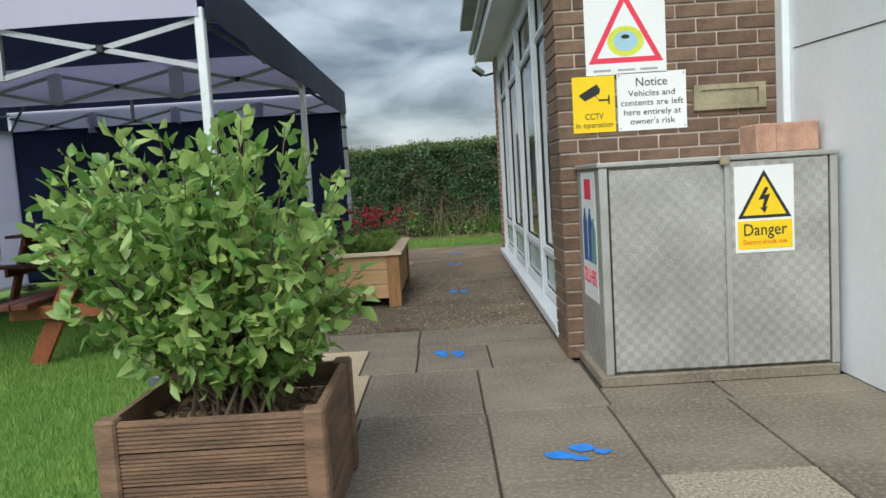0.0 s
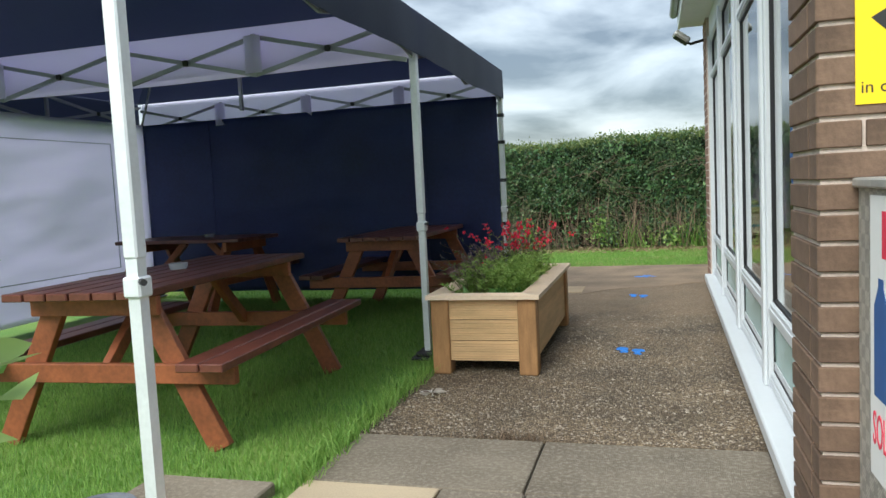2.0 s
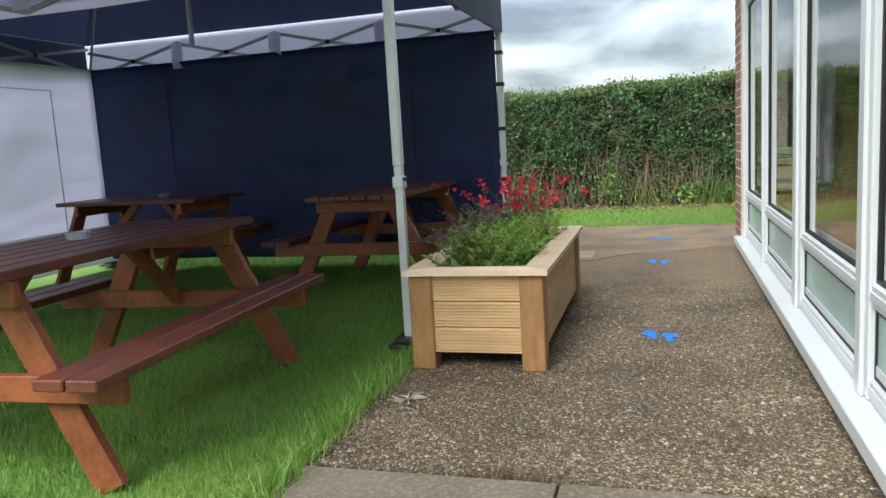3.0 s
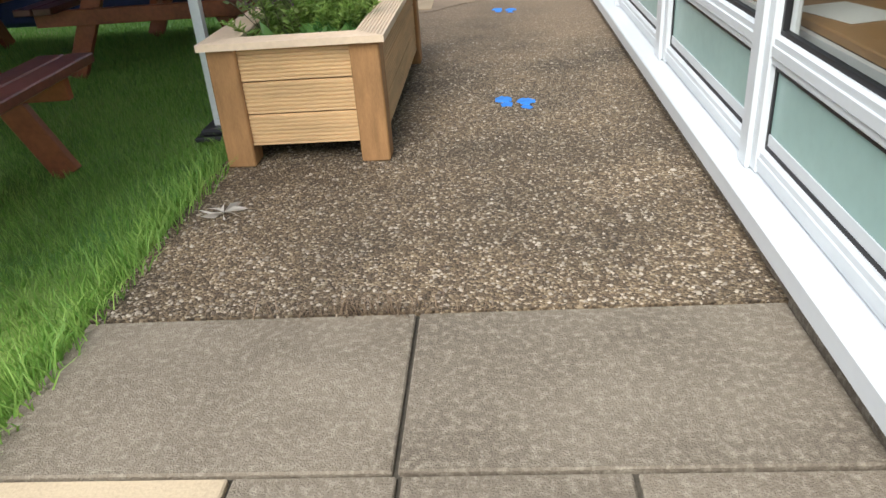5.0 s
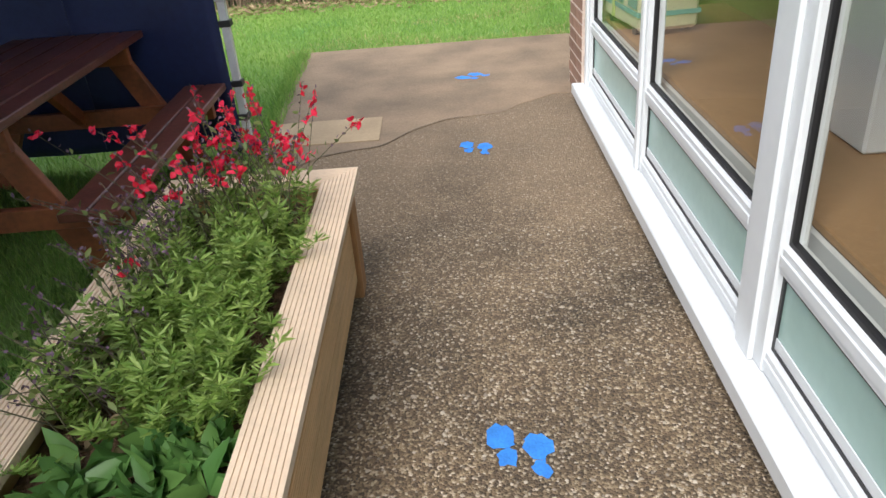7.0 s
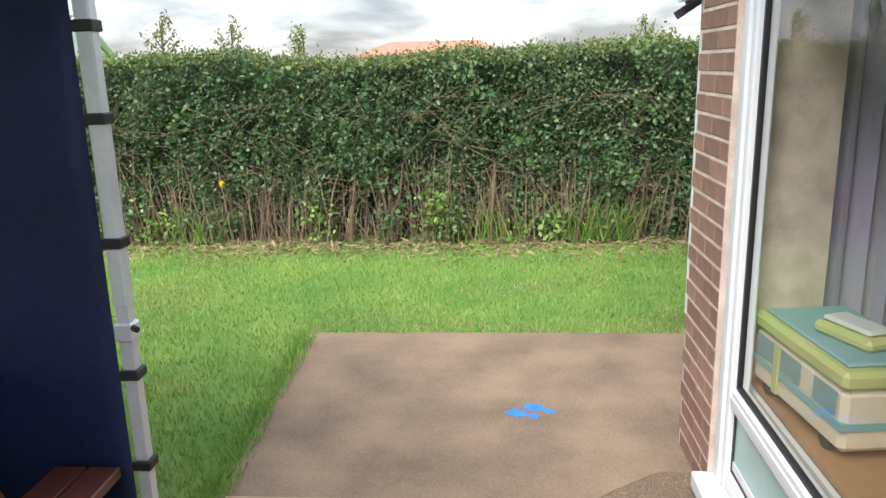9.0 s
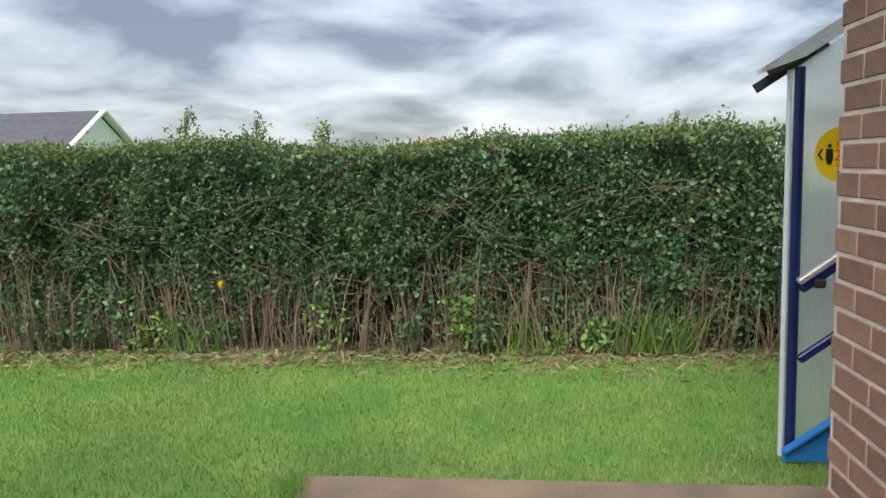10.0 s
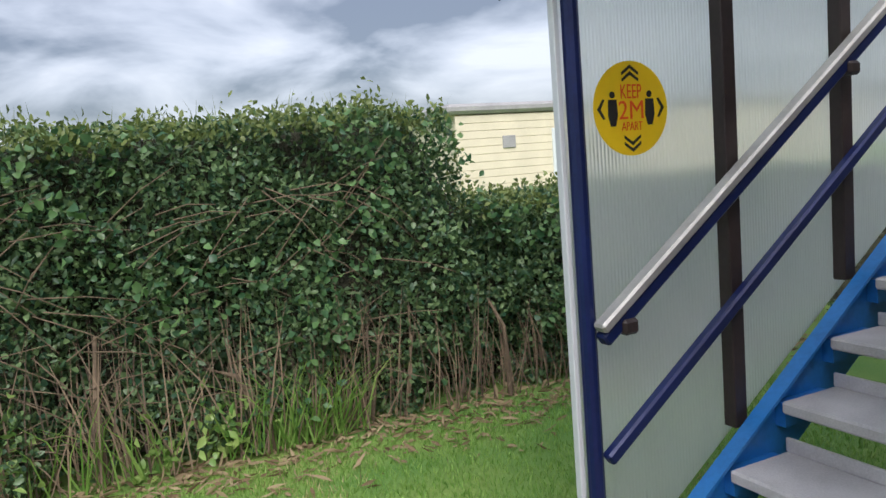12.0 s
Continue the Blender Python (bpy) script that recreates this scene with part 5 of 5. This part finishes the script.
kp = thing("distance_sign", "round yellow keep 2M apart sign on the ribbed screen", "sign")
m = front(2.595, 12.829, 1.67)
part("board", plate(disc(0, 0, 0.152, None, 40), 0.002, m), M_YEL, kp)
lettering("words", "KEEP", 0.066, m @ pose(0, 0.052, 0.003), M_ORANGE, kp, 0.085)
lettering("words", "2M", 0.085, m @ pose(0, -0.008, 0.003), M_ORANGE, kp, 0.10)
lettering("words", "APART", 0.04, m @ pose(0, -0.058, 0.003), M_ORANGE, kp, 0.085)
for s in (-1, 1):
    part("figure_mark", plate(disc(s * 0.076, 0.045, 0.011, None, 12), 0.003, m), M_INK, kp)
    part("figure_mark", plate([(s * 0.076 - 0.017, 0.03), (s * 0.076 - 0.02, -0.02), (s * 0.076 - 0.01, -0.055), (s * 0.076 + 0.01, -0.055), (s * 0.076 + 0.02, -0.02), (s * 0.076 + 0.017, 0.03)], 0.003, m), M_INK, kp)
    part("arrow", plate([(s * 0.138, 0.0), (s * 0.115, 0.032), (s * 0.107, 0.03), (s * 0.124, 0.0), (s * 0.107, -0.03), (s * 0.115, -0.032)], 0.003, m), M_INK, kp)
    for o in (0.095, 0.116):
        part("arrow", plate([(0, s * (o + 0.024)), (0.034, s * o), (0.034, s * (o - 0.01)), (0, s * (o + 0.012)), (-0.034, s * (o - 0.01)), (-0.034, s * o)], 0.003, m), M_INK, kp)

# ---- beyond the hedge ----
cv = thing("static_caravan", "cream clapboard holiday caravan beyond the hedge", "caravan")
for i in range(12):
    part("board", beam((7.7, 24 - i * 0.003, 0.75 + i * 0.155), (19, 24 - i * 0.003, 0.75 + i * 0.155), 0.04, 0.15, 0.006), M_CREAM, cv)
part("body", box(7.72, 18.9, 24.05, 27.0, -0.03, 2.58), M_CREAM, cv)
part("roof", box(7.5, 19.2, 23.85, 27.2, 2.56, 2.76, 0.06), M_ROOFG, cv)
wv = part("window", box(9.95, 11.2, 23.93, 23.99, 1.15, 2.2, 0.01), M_WHITE, cv)
part("pane", box(10.05, 11.1, 23.92, 23.929, 1.25, 2.1), M_GASKET, wv)
part("vent", box(8.75, 9.05, 23.93, 23.97, 1.85, 2.1, 0.01), M_ROOFG, cv)
hs = thing("white_lodge", "white lodge with a dark tiled gable roof beyond the hedge", "house")
part("wall", box(-14.5, -9.21, 24.15, 26.85, -0.03, 2.26), M_WALLW, hs)
bm = bmesh.new()
for x in (-9.05, -9.20):
    bm.faces.new([bm.verts.new(p) for p in ((x, 24.1, 2.2), (x, 26.9, 2.2), (x, 25.5, 3.02))])
part("gable", bm, M_WALLW, hs)
for y in (23.95, 27.05):
    part("barge_board", beam((-8.97, y, 2.2), (-8.97, 25.5, 3.14), 0.06, 0.2, 0.01, (1, 0, 0)), M_WALLW, hs)
UPF, UPB = (0, -0.52, 0.86), (0, 0.52, 0.86)
for i in range(9):
    part("roof_course", beam((-15, 23.95 + i * 0.172, 2.24 + i * 0.104), (-9.00, 23.95 + i * 0.172, 2.24 + i * 0.104), 0.225, 0.03, 0, UPF), M_TILE, hs)
    part("roof_course", beam((-15, 27.05 - i * 0.172, 2.24 + i * 0.104), (-9.00, 27.05 - i * 0.172, 2.24 + i * 0.104), 0.225, 0.03, 0, UPB), M_TILE, hs)
rr = thing("far_lodge", "distant lodge with a low terracotta roof", "house")
part("wall", box(-4.5, 0.5, 40, 46, 0, 2.05), M_CREAM, rr)
part("roof", beam((-5, 39.9, 2.2), (1.2, 39.9, 2.2), 3.0, 0.12), M_REDROOF, rr)
bm = bmesh.new()
vs = [bm.verts.new(p) for p in ((-5.2, 39.6, 2.2), (1.4, 39.6, 2.2), (0.2, 43, 2.87), (-3.9, 43, 2.87))]
bm.faces.new(vs)
part("roof_slope", bm, M_REDROOF, rr)

g = np.random.default_rng(31)
for x, y, h in ((-7.2, 26, 3.0), (-5.8, 27, 2.9), (-4.2, 28, 2.75), (5.2, 30, 2.8)):
    tr = thing("young_tree", "slim young tree rising beyond the hedge", "tree", "trees beyond the hedge")
    bm = tube([(x, y, 0), (x + 0.05, y, h * 0.5), (x, y, h)], 0.06, 7, None, 0.2)
    pts, wy = [], []
    for i in range(26):
        z = h * (0.4 + 0.58 * i / 26)
        a = g.uniform(0, 6.28)
        e = Vector((x + math.cos(a) * 0.75 * (1.05 - i / 34), y + math.sin(a) * 0.6, z + 0.3))
        tube([(x, y, z - 0.1), tuple(e)], 0.014, 4, bm, 0.3)
        for s in np.linspace(0.3, 1, 16):
            pts.append(np.array((x, y, z - 0.1)) * (1 - s) + np.array(e) * s + g.normal(size=3) * 0.05)
            wy.append(g.normal(size=3))
    part("trunk", bm, M_TWIG, tr)
    leaves("crown", pts, wy, 0.12, 0.05, M_HTOP, tr, 0.1)

# ---- hedge ----
hg = thing("hedge", "tall overgrown mixed hedge with bare stems at its foot", "hedge")


def hedge_top(x):
    t = 1.86 + 0.06 * noise.noise((x * 0.8, 0, 0)) + 0.10 * math.exp(-((x - 2.2) / 1.0) ** 2) + (0.06 if x < -1.5 else 0)
    if x > 3.15:
        t = 1.32 + 0.05 * noise.noise((x, 2, 0)) + 0.5 * max(0, 1 - (x - 3.15) / 0.12)
    return t


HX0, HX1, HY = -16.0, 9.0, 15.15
# added solid sheet behind the leaves; its dark colour stands for inner shade
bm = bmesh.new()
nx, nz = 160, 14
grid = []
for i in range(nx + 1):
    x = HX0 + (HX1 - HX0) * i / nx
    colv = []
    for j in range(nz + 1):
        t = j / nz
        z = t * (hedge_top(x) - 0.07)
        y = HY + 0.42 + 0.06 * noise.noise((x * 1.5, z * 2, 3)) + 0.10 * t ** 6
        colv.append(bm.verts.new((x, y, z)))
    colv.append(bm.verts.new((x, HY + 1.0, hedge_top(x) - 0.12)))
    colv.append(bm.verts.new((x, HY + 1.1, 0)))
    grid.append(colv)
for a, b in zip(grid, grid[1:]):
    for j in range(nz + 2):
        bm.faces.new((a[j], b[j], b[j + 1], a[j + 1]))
part("core", bm, M_HSHADE, hg, "dark backing sheet coloured as the shade inside the hedge", True)
g = np.random.default_rng(41)
bm = bmesh.new()
sv_, sf_ = [], []
N = 1500
for i in range(N):
    x = g.uniform(-9, 6.5)
    h = g.uniform(0.25, 1.05) * (1.0 + 0.5 * noise.noise((x * 1.3, 4, 4))) * min(1, hedge_top(x) / 1.8)
    y = HY + g.uniform(-0.10, 0.24)
    lean = g.normal() * 0.15
    w = g.uniform(0.002, 0.005)
    k = len(sv_)
    sv_ += [(x - w, y, 0), (x + w, y, 0), (x + lean * 0.4 + w, y - 0.02, h * 0.55), (x + lean * 0.4 - w, y - 0.02, h * 0.55), (x + lean, y + 0.05, h)]
    sf_ += [(k, k + 1, k + 2), (k, k + 2, k + 3), (k + 3, k + 2, k + 4)]
ob = fast("dry_stem", sv_, sf_, M_REED, hg)
tagged(ob, "tangle of dry brown stems", kind="stuff")
for i in range(30):
    x = -8.5 + i * 0.47 + g.normal() * 0.08
    y = HY + g.uniform(-0.02, 0.12)
    ln = g.normal() * 0.12
    part("woody_stem", tube([(x, y, -0.02), (x + ln * 0.5, y + 0.02, 0.45), (x + ln + g.normal() * 0.05, y + 0.1, g.uniform(0.5, 1.0))], g.uniform(0.011, 0.024), 6, None, 0.5), M_TWIG, hg)
for i in range(420):
    x, z = g.uniform(-8, 2.6), g.uniform(0.2, 1.5)
    a = g.uniform(-1, 1)
    L = g.uniform(0.25, 0.6)
    tube([(x, HY + 0.06, z), (x + L * 0.5 * math.cos(a), HY - 0.06, z + L * 0.5 * math.sin(a) + 0.03), (x + L * math.cos(a), HY - 0.02, z + L * math.sin(a))], 0.0045, 5, bm, 0.5)
tagged(part("branch_tangle", bm, M_TWIG, hg), "grey-brown woody twigs", kind="stuff")


def hedge_cloud(n, x0, x1, zpow, near, seed):
    q = np.random.default_rng(seed)
    xs_ = q.uniform(x0, x1, n)
    t = q.uniform(0, 1, n) ** zpow
    tops = np.array([hedge_top(v) for v in xs_])
    cl = np.array([noise.noise((a * 2.2, b * 3.0, 1.7)) for a, b in zip(xs_, t)])
    lum = np.array([noise.noise((a * 5, b * 8, 5.7)) for a, b in zip(xs_, t)])
    bare = np.array([noise.noise((a * 1.3, 4, 4)) for a in xs_])
    keep = (cl * 1.0 + lum * 0.75 + np.minimum(t, 0.6) * 1.5 - bare * 0.6 * (t < 0.5) - 0.04 + q.normal(size=n) * 0.25) > 0
    xs_, t, tops, cl, lum = xs_[keep], t[keep], tops[keep], cl[keep], lum[keep]
    y = HY + 0.10 - 0.24 * cl - 0.14 * lum + q.uniform(-0.03, 0.22, len(t)) + 0.08 * t ** 6
    return np.c_[xs_, np.minimum(y, HY + 0.38), t * tops], q


p, q = hedge_cloud(135000, -9.5, 6.8, 1.0, True, 51)
ob = leaves("foliage", p, q.normal(size=(len(p), 3)) + (0, -0.7, 0.25), q.uniform(0.022, 0.068, len(p)), q.uniform(0.013, 0.04, len(p)), M_HLEAF, hg, 0.2, 52)
tagged(ob, "dark green hedge leaves", kind="stuff")
n = 26000
xs_ = q.uniform(-12, 6.8, n)
tt = np.array([hedge_top(v) for v in xs_])
tuft = np.array([noise.noise((v * 4, 9, 0)) for v in xs_])
p = np.c_[xs_, HY + q.uniform(0.0, 0.95, n), tt + q.normal(size=n) * 0.045 + tuft * 0.07 - 0.05]
ob = leaves("top_growth", p, q.normal(size=(n, 3)) + (0, -0.2, 0.55), q.uniform(0.03, 0.06, n), q.uniform(0.016, 0.032, n), M_HTOP, hg, 0.15, 53)
tagged(ob, "lighter green shoots along the trimmed top", kind="stuff")
n = 9000
xs_, t = q.uniform(-9, 6.6, n), q.uniform(0.08, 0.97, n)
patch = np.array([noise.noise((a * 1.7 + 20, b * 2.6, 8.8)) for a, b in zip(xs_, t)])
ok = patch > 0.12
xs_, t, patch = xs_[ok], t[ok], patch[ok]
p = np.c_[xs_, HY - 0.06 - 0.22 * patch + q.uniform(-0.03, 0.06, len(t)), t * np.array([hedge_top(v) for v in xs_])]
ob = leaves("climber", p, q.normal(size=(len(p), 3)) * 0.7 + (0, -0.8, -0.3), q.uniform(0.035, 0.075, len(p)), q.uniform(0.025, 0.055, len(p)), M_IVY, hg, 0.25, 57)
tagged(ob, "brighter broad leaves climbing through the hedge", kind="stuff")
n = 420
xs_ = q.uniform(-9, 3.1, n)
ob = blades("top_shoot", np.c_[xs_, HY + q.uniform(0.0, 0.7, n)], np.array([hedge_top(v) for v in xs_]) - 0.06, 0.17, 0.5, 0.006, M_HTOP, hg, 58)
tagged(ob, "thin shoots standing up from the trimmed top", kind="stuff")
# light plants at the foot
pts, wy = [], []
for cx, cz, rr_, cnt in ((0.35, 0.30, 0.20, 170), (1.55, 0.16, 0.14, 90), (-2.6, 0.2, 0.2, 90), (-0.9, 0.25, 0.2, 80), (1.2, 0.1, 0.12, 60)):
    a = g.normal(size=(cnt, 3)) * (rr_ * 0.55, 0.05, rr_ * 0.75) + (cx, HY - 0.06, cz)
    a[:, 2] = np.abs(a[:, 2])
    pts.append(a)
pts = np.concatenate(pts)
fp_ = leaves("foot_growth", pts, g.normal(size=(len(pts), 3)) + (0, -0.8, 0.5), g.uniform(0.04, 0.09, len(pts)), g.uniform(0.025, 0.05, len(pts)), M_SHRUB, hg, 0.2, 54)
tagged(fp_, kind="stuff")
xy = np.concatenate([np.c_[g.normal(size=50) * 0.16 + cx, HY - 0.06 + g.normal(size=50) * 0.04] for cx in (1.85, 1.95, 2.1, 0.9, -2.2)])
tagged(blades("tall_grass", xy, 0.0, 0.5, 1.1, 0.011, M_GRASS, hg, 55), kind="stuff")
yb = thing("yellow_flower", "single yellow flower showing in the hedge", "flower")
leaves("petals", np.tile((-1.82, 14.98, 0.64), (10, 1)), g.normal(size=(10, 3)), 0.045, 0.035, M_YEL, yb)
n = 5200
p = np.c_[g.uniform(-8, 6, n), HY - 0.18 + g.normal(size=n) * 0.24, g.uniform(-0.022, 0.0, n)]
tagged(leaves("leaf_litter", p, g.normal(size=(n, 3)) * (1, 1, 0.25), g.uniform(0.04, 0.13, n), 0.02, M_LITTER, None, 0.05), "dry brown litter along the hedge foot", "leaf litter", kind="stuff")

# ---- grass ----
def scatter(n, x0, x1, y0, y1, seed):
    q = np.random.default_rng(seed)
    return np.c_[q.uniform(x0, x1, n), q.uniform(y0, y1, n)], q


xy, q = scatter(150000, -3.6, -0.12, 2.0, 10.0, 61)
keep = xy[:, 0] < -0.15 + q.normal(size=len(xy)) * 0.02
keep &= ~((xy[:, 0] > -0.80) & (xy[:, 0] < -0.2) & (xy[:, 1] > 4.40) & (xy[:, 1] < 4.80))
tagged(blades("grass", xy[keep], -0.03, 0.045, 0.7, 0.004, M_GRASS, None, 62), "short green grass beside the paving", "grass", kind="stuff")
xy, q = scatter(120000, -5, 5, 10.0, 15.0, 63)
lim = np.array([left_edge(v) for v in xy[:, 1]])
keep = (xy[:, 1] > 12.43 + q.normal(size=len(xy)) * 0.02) | (xy[:, 0] < lim + q.normal(size=len(xy)) * 0.015)
keep &= ~((xy[:, 0] > 1.75) & (xy[:, 1] < 11.1))
tagged(blades("grass", xy[keep], -0.03, 0.038, 0.7, 0.006, M_GRASS, None, 64), "short mown grass between patio and hedge", "grass", kind="stuff")
xy, q = scatter(60000, -5, 4.5, 10.0, 15.0, 68)
dry = np.array([noise.noise((a * 0.9, b * 1.6, 6.1)) for a, b in xy])
lim = np.array([left_edge(v) for v in xy[:, 1]])
edge = np.exp(-((xy[:, 1] - 12.5) / 0.16) ** 2) * (xy[:, 0] > -0.5)
keep = (dry + edge * 0.7 + q.normal(size=len(xy)) * 0.12 > 0.3) & ((xy[:, 1] > 12.43) | (xy[:, 0] < lim))
keep &= ~((xy[:, 0] > 1.75) & (xy[:, 1] < 11.1))
tagged(blades("dry_grass", xy[keep], -0.03, 0.036, 0.9, 0.006, M_STRAW, None, 69), "yellowed dry grass in patches of the lawn", "grass", kind="stuff")
xy, q = scatter(3800, -0.24, -0.10, 4.8, 12.4, 65)
xy[:, 0] += np.array([left_edge(v) + 0.15 for v in xy[:, 1]])
tagged(blades("grass", xy, -0.02, 0.10, 0.9, 0.006, M_GRASS, None, 66), "longer grass overhanging the path edge", "grass", kind="stuff")
xy = np.c_[q.normal(size=260) * 0.14 + 0.62, 5.47 + q.normal(size=260) * 0.012]
tagged(blades("weeds", xy, 0.0, 0.05, 1.2, 0.003, M_REED, None, 67), "dry weeds growing in the paving joint", "weeds", kind="stuff")

lf = thing("dead_leaf", "pale dried palmate leaf lying on the path", "leaf", at=pose(0.02, 6.13, 0.003))
leaves("lobes", np.zeros((8, 3)) + (0, 0, 0.012), [(math.cos(a), math.sin(a), 0.1) for a in (0.3, 1.1, 1.9, 2.6, 3.3, 4.0, 5.0, 5.8)], 0.085, 0.026, M_DEAD, lf, 0.12)


# loose pebbles standing proud of the aggregate
q = np.random.default_rng(81)
n = 3200
yy = 5.49 + (q.uniform(0, 1, n) ** 1.3) * 3.2
xx = q.uniform(-0.12, 1.69, n)
rr_ = q.uniform(0.0025, 0.0075, n) * (1 + 0.4 * (q.uniform(0, 1, n) > 0.93))
an = q.uniform(0, 6.2832, n)
ax = np.c_[np.cos(an), np.sin(an), np.zeros(n)] * (rr_ * q.uniform(0.9, 1.6, n))[:, None]
ay = np.c_[-np.sin(an), np.cos(an), np.zeros(n)] * rr_[:, None]
ce = np.c_[xx, yy, np.full(n, 0.0)]
up = np.c_[np.zeros((n, 2)), rr_ * 0.55]
v = np.stack([ce + ax, ce + ay, ce - ax, ce - ay, ce + up + ax * 0.5, ce + up + ay * 0.5, ce + up - ax * 0.5, ce + up - ay * 0.5], 1).reshape(-1, 3)
k = np.arange(n)[:, None] * 8
f = np.stack([k + [0, 1, 5, 4], k + [1, 2, 6, 5], k + [2, 3, 7, 6], k + [3, 0, 4, 7], k + [4, 5, 6, 7]], 1).reshape(-1, 4)
tagged(fast("pebbles", v, f, M_PEBBLE), "small rounded pebbles standing proud in the path", "pebbles", kind="stuff")


# ---- painted footprints ----
def footprint(x, y, turn):
    f = thing("footprint_mark", "bright blue painted pair of footprints on the ground", "paint mark", "blue footprints along the path", at=pose(x, y, 0.004, 0, 0, turn))
    for s, dy in ((-1, 0.03), (1, -0.025)):
        for cx, cy, rx, ry in ((s * 0.056, 0.042 + dy, 0.045, 0.058), (s * 0.05, -0.048 + dy, 0.03, 0.036)):
            pts = [(a * (1 + 0.0), b) for a, b in disc(cx, cy, rx, ry, 16)]
            pts = [(a * 0.92 + 0.022 * noise.noise((a * 45, b * 45, x)), b * 0.95 + 0.022 * noise.noise((a * 45, b * 45, y + 5))) for a, b in pts]
            part("sole" if cy > dy else "heel", plate(pts, 0.0008, Matrix.Identity(4)), M_BLUE, f)


for x, y, r in ((1.467, 2.82, 60), (0.97, 4.63, 10), (1.08, 7.29, 4), (1.08, 9.73, 0), (1.146, 11.24, 62)):
    footprint(x, y, r)

# ---- paving slabs ----
pave = tagged(new("pavement_slabs"), "grey-brown concrete paving slabs with worn joints", "paving", kind=S)
SLABS = [(-0.15, 0.755, 4.885, 5.465, 0), (0.755, 1.70, 4.885, 5.465, 0), (-0.15, 0.43, 4.235, 4.885, 1), (0.43, 0.765, 4.235, 4.885, 0), (0.765, 1.215, 4.235, 4.885, 0), (1.215, 1.70, 4.235, 4.885, 0),
         (-0.12, 0.50, 3.42, 4.235, 1), (0.50, 1.122, 3.42, 4.235, 0), (1.122, 1.72, 3.42, 4.235, 0)]
for j in range(8):
    y1 = 3.42 - j * 0.84
    for x0, x1 in ((-0.12, 0.53), (0.53, 1.126), (1.126, 1.70), (1.70, 2.268), (2.268, 2.985)):
        SLABS.append((x0, x1, y1 - 0.84, y1, 0))
SLABS += [(1.72, 2.3, 3.42, 3.70, 0), (2.3, 2.985, 3.42, 3.70, 0)]
for i, (x0, x1, y0, y1, pale) in enumerate(SLABS):
    q = 0.005 + 0.002 * abs(noise.noise((i * 3.3, 0, 0)))
    bm = box(x0 + q, x1 - q, y0 + q, y1 - q, -0.05, 0.0015 * noise.noise((i * 1.7, 2, 0)), 0.004)
    sl = part("slab", bm, M_SAND if pale else M_PEBSLAB if (i == 17) else M_SLAB, pave, "pale cleaned slab" if pale else "")
tagged(mesh_ob("edging_stone", box(-0.80, -0.24, 4.42, 4.79, -0.04, 0.022, 0.008), M_SLAB), "loose grey paving slab lying in the grass", "slab")


# ---- bricks ----
BRICKS = {}


def lay(parent, material, kind, x, y, z, lx, ly, lz=0.068):
    key = (round(lx, 3), round(ly, 3), round(lz, 3), material.name)
    if key not in BRICKS:
        bm = box(-lx / 2, lx / 2, -ly / 2, ly / 2, -lz / 2, lz / 2, 0.003)
        me = bpy.data.meshes.new("brick")
        bm.to_mesh(me)
        bm.free()
        me.materials.append(material)
        BRICKS[key] = me
    ob = new("brick", BRICKS[key])
    ob.location = (x, y, z)
    ob.parent = parent


CO = 0.081
for i in range(38):
    z = 0.04 + i * CO
    xs0 = 1.672 if i % 2 == 0 else 1.672 - 0.1175
    x = xs0
    while x < 2.975:
        a, b = max(x, 1.672), min(x + 0.225, 2.978)
        if b - a > 0.03 and (z > 0.95 or a < 1.80):
            lay(WALL, M_BRICK, "s", (a + b) / 2, 4.38, z, b - a, 0.10)
        x += 0.235
    if z > 0:
        ys = 4.435 if i % 2 else 4.435
        lay(WALLR, M_BRICK, "s", 1.728, (4.437 + 4.733) / 2, z, 0.112, 0.29)
    y = 10.48 - (0.1175 if i % 2 else 0)
    while y < 10.93:
        a, b = max(y, 10.48), min(y + 0.213, 10.95)
        if b - a > 0.03:
            lay(PIER, M_BRICK2, "s", 1.865, (a + b) / 2, z, 0.11, b - a)
        y += 0.223
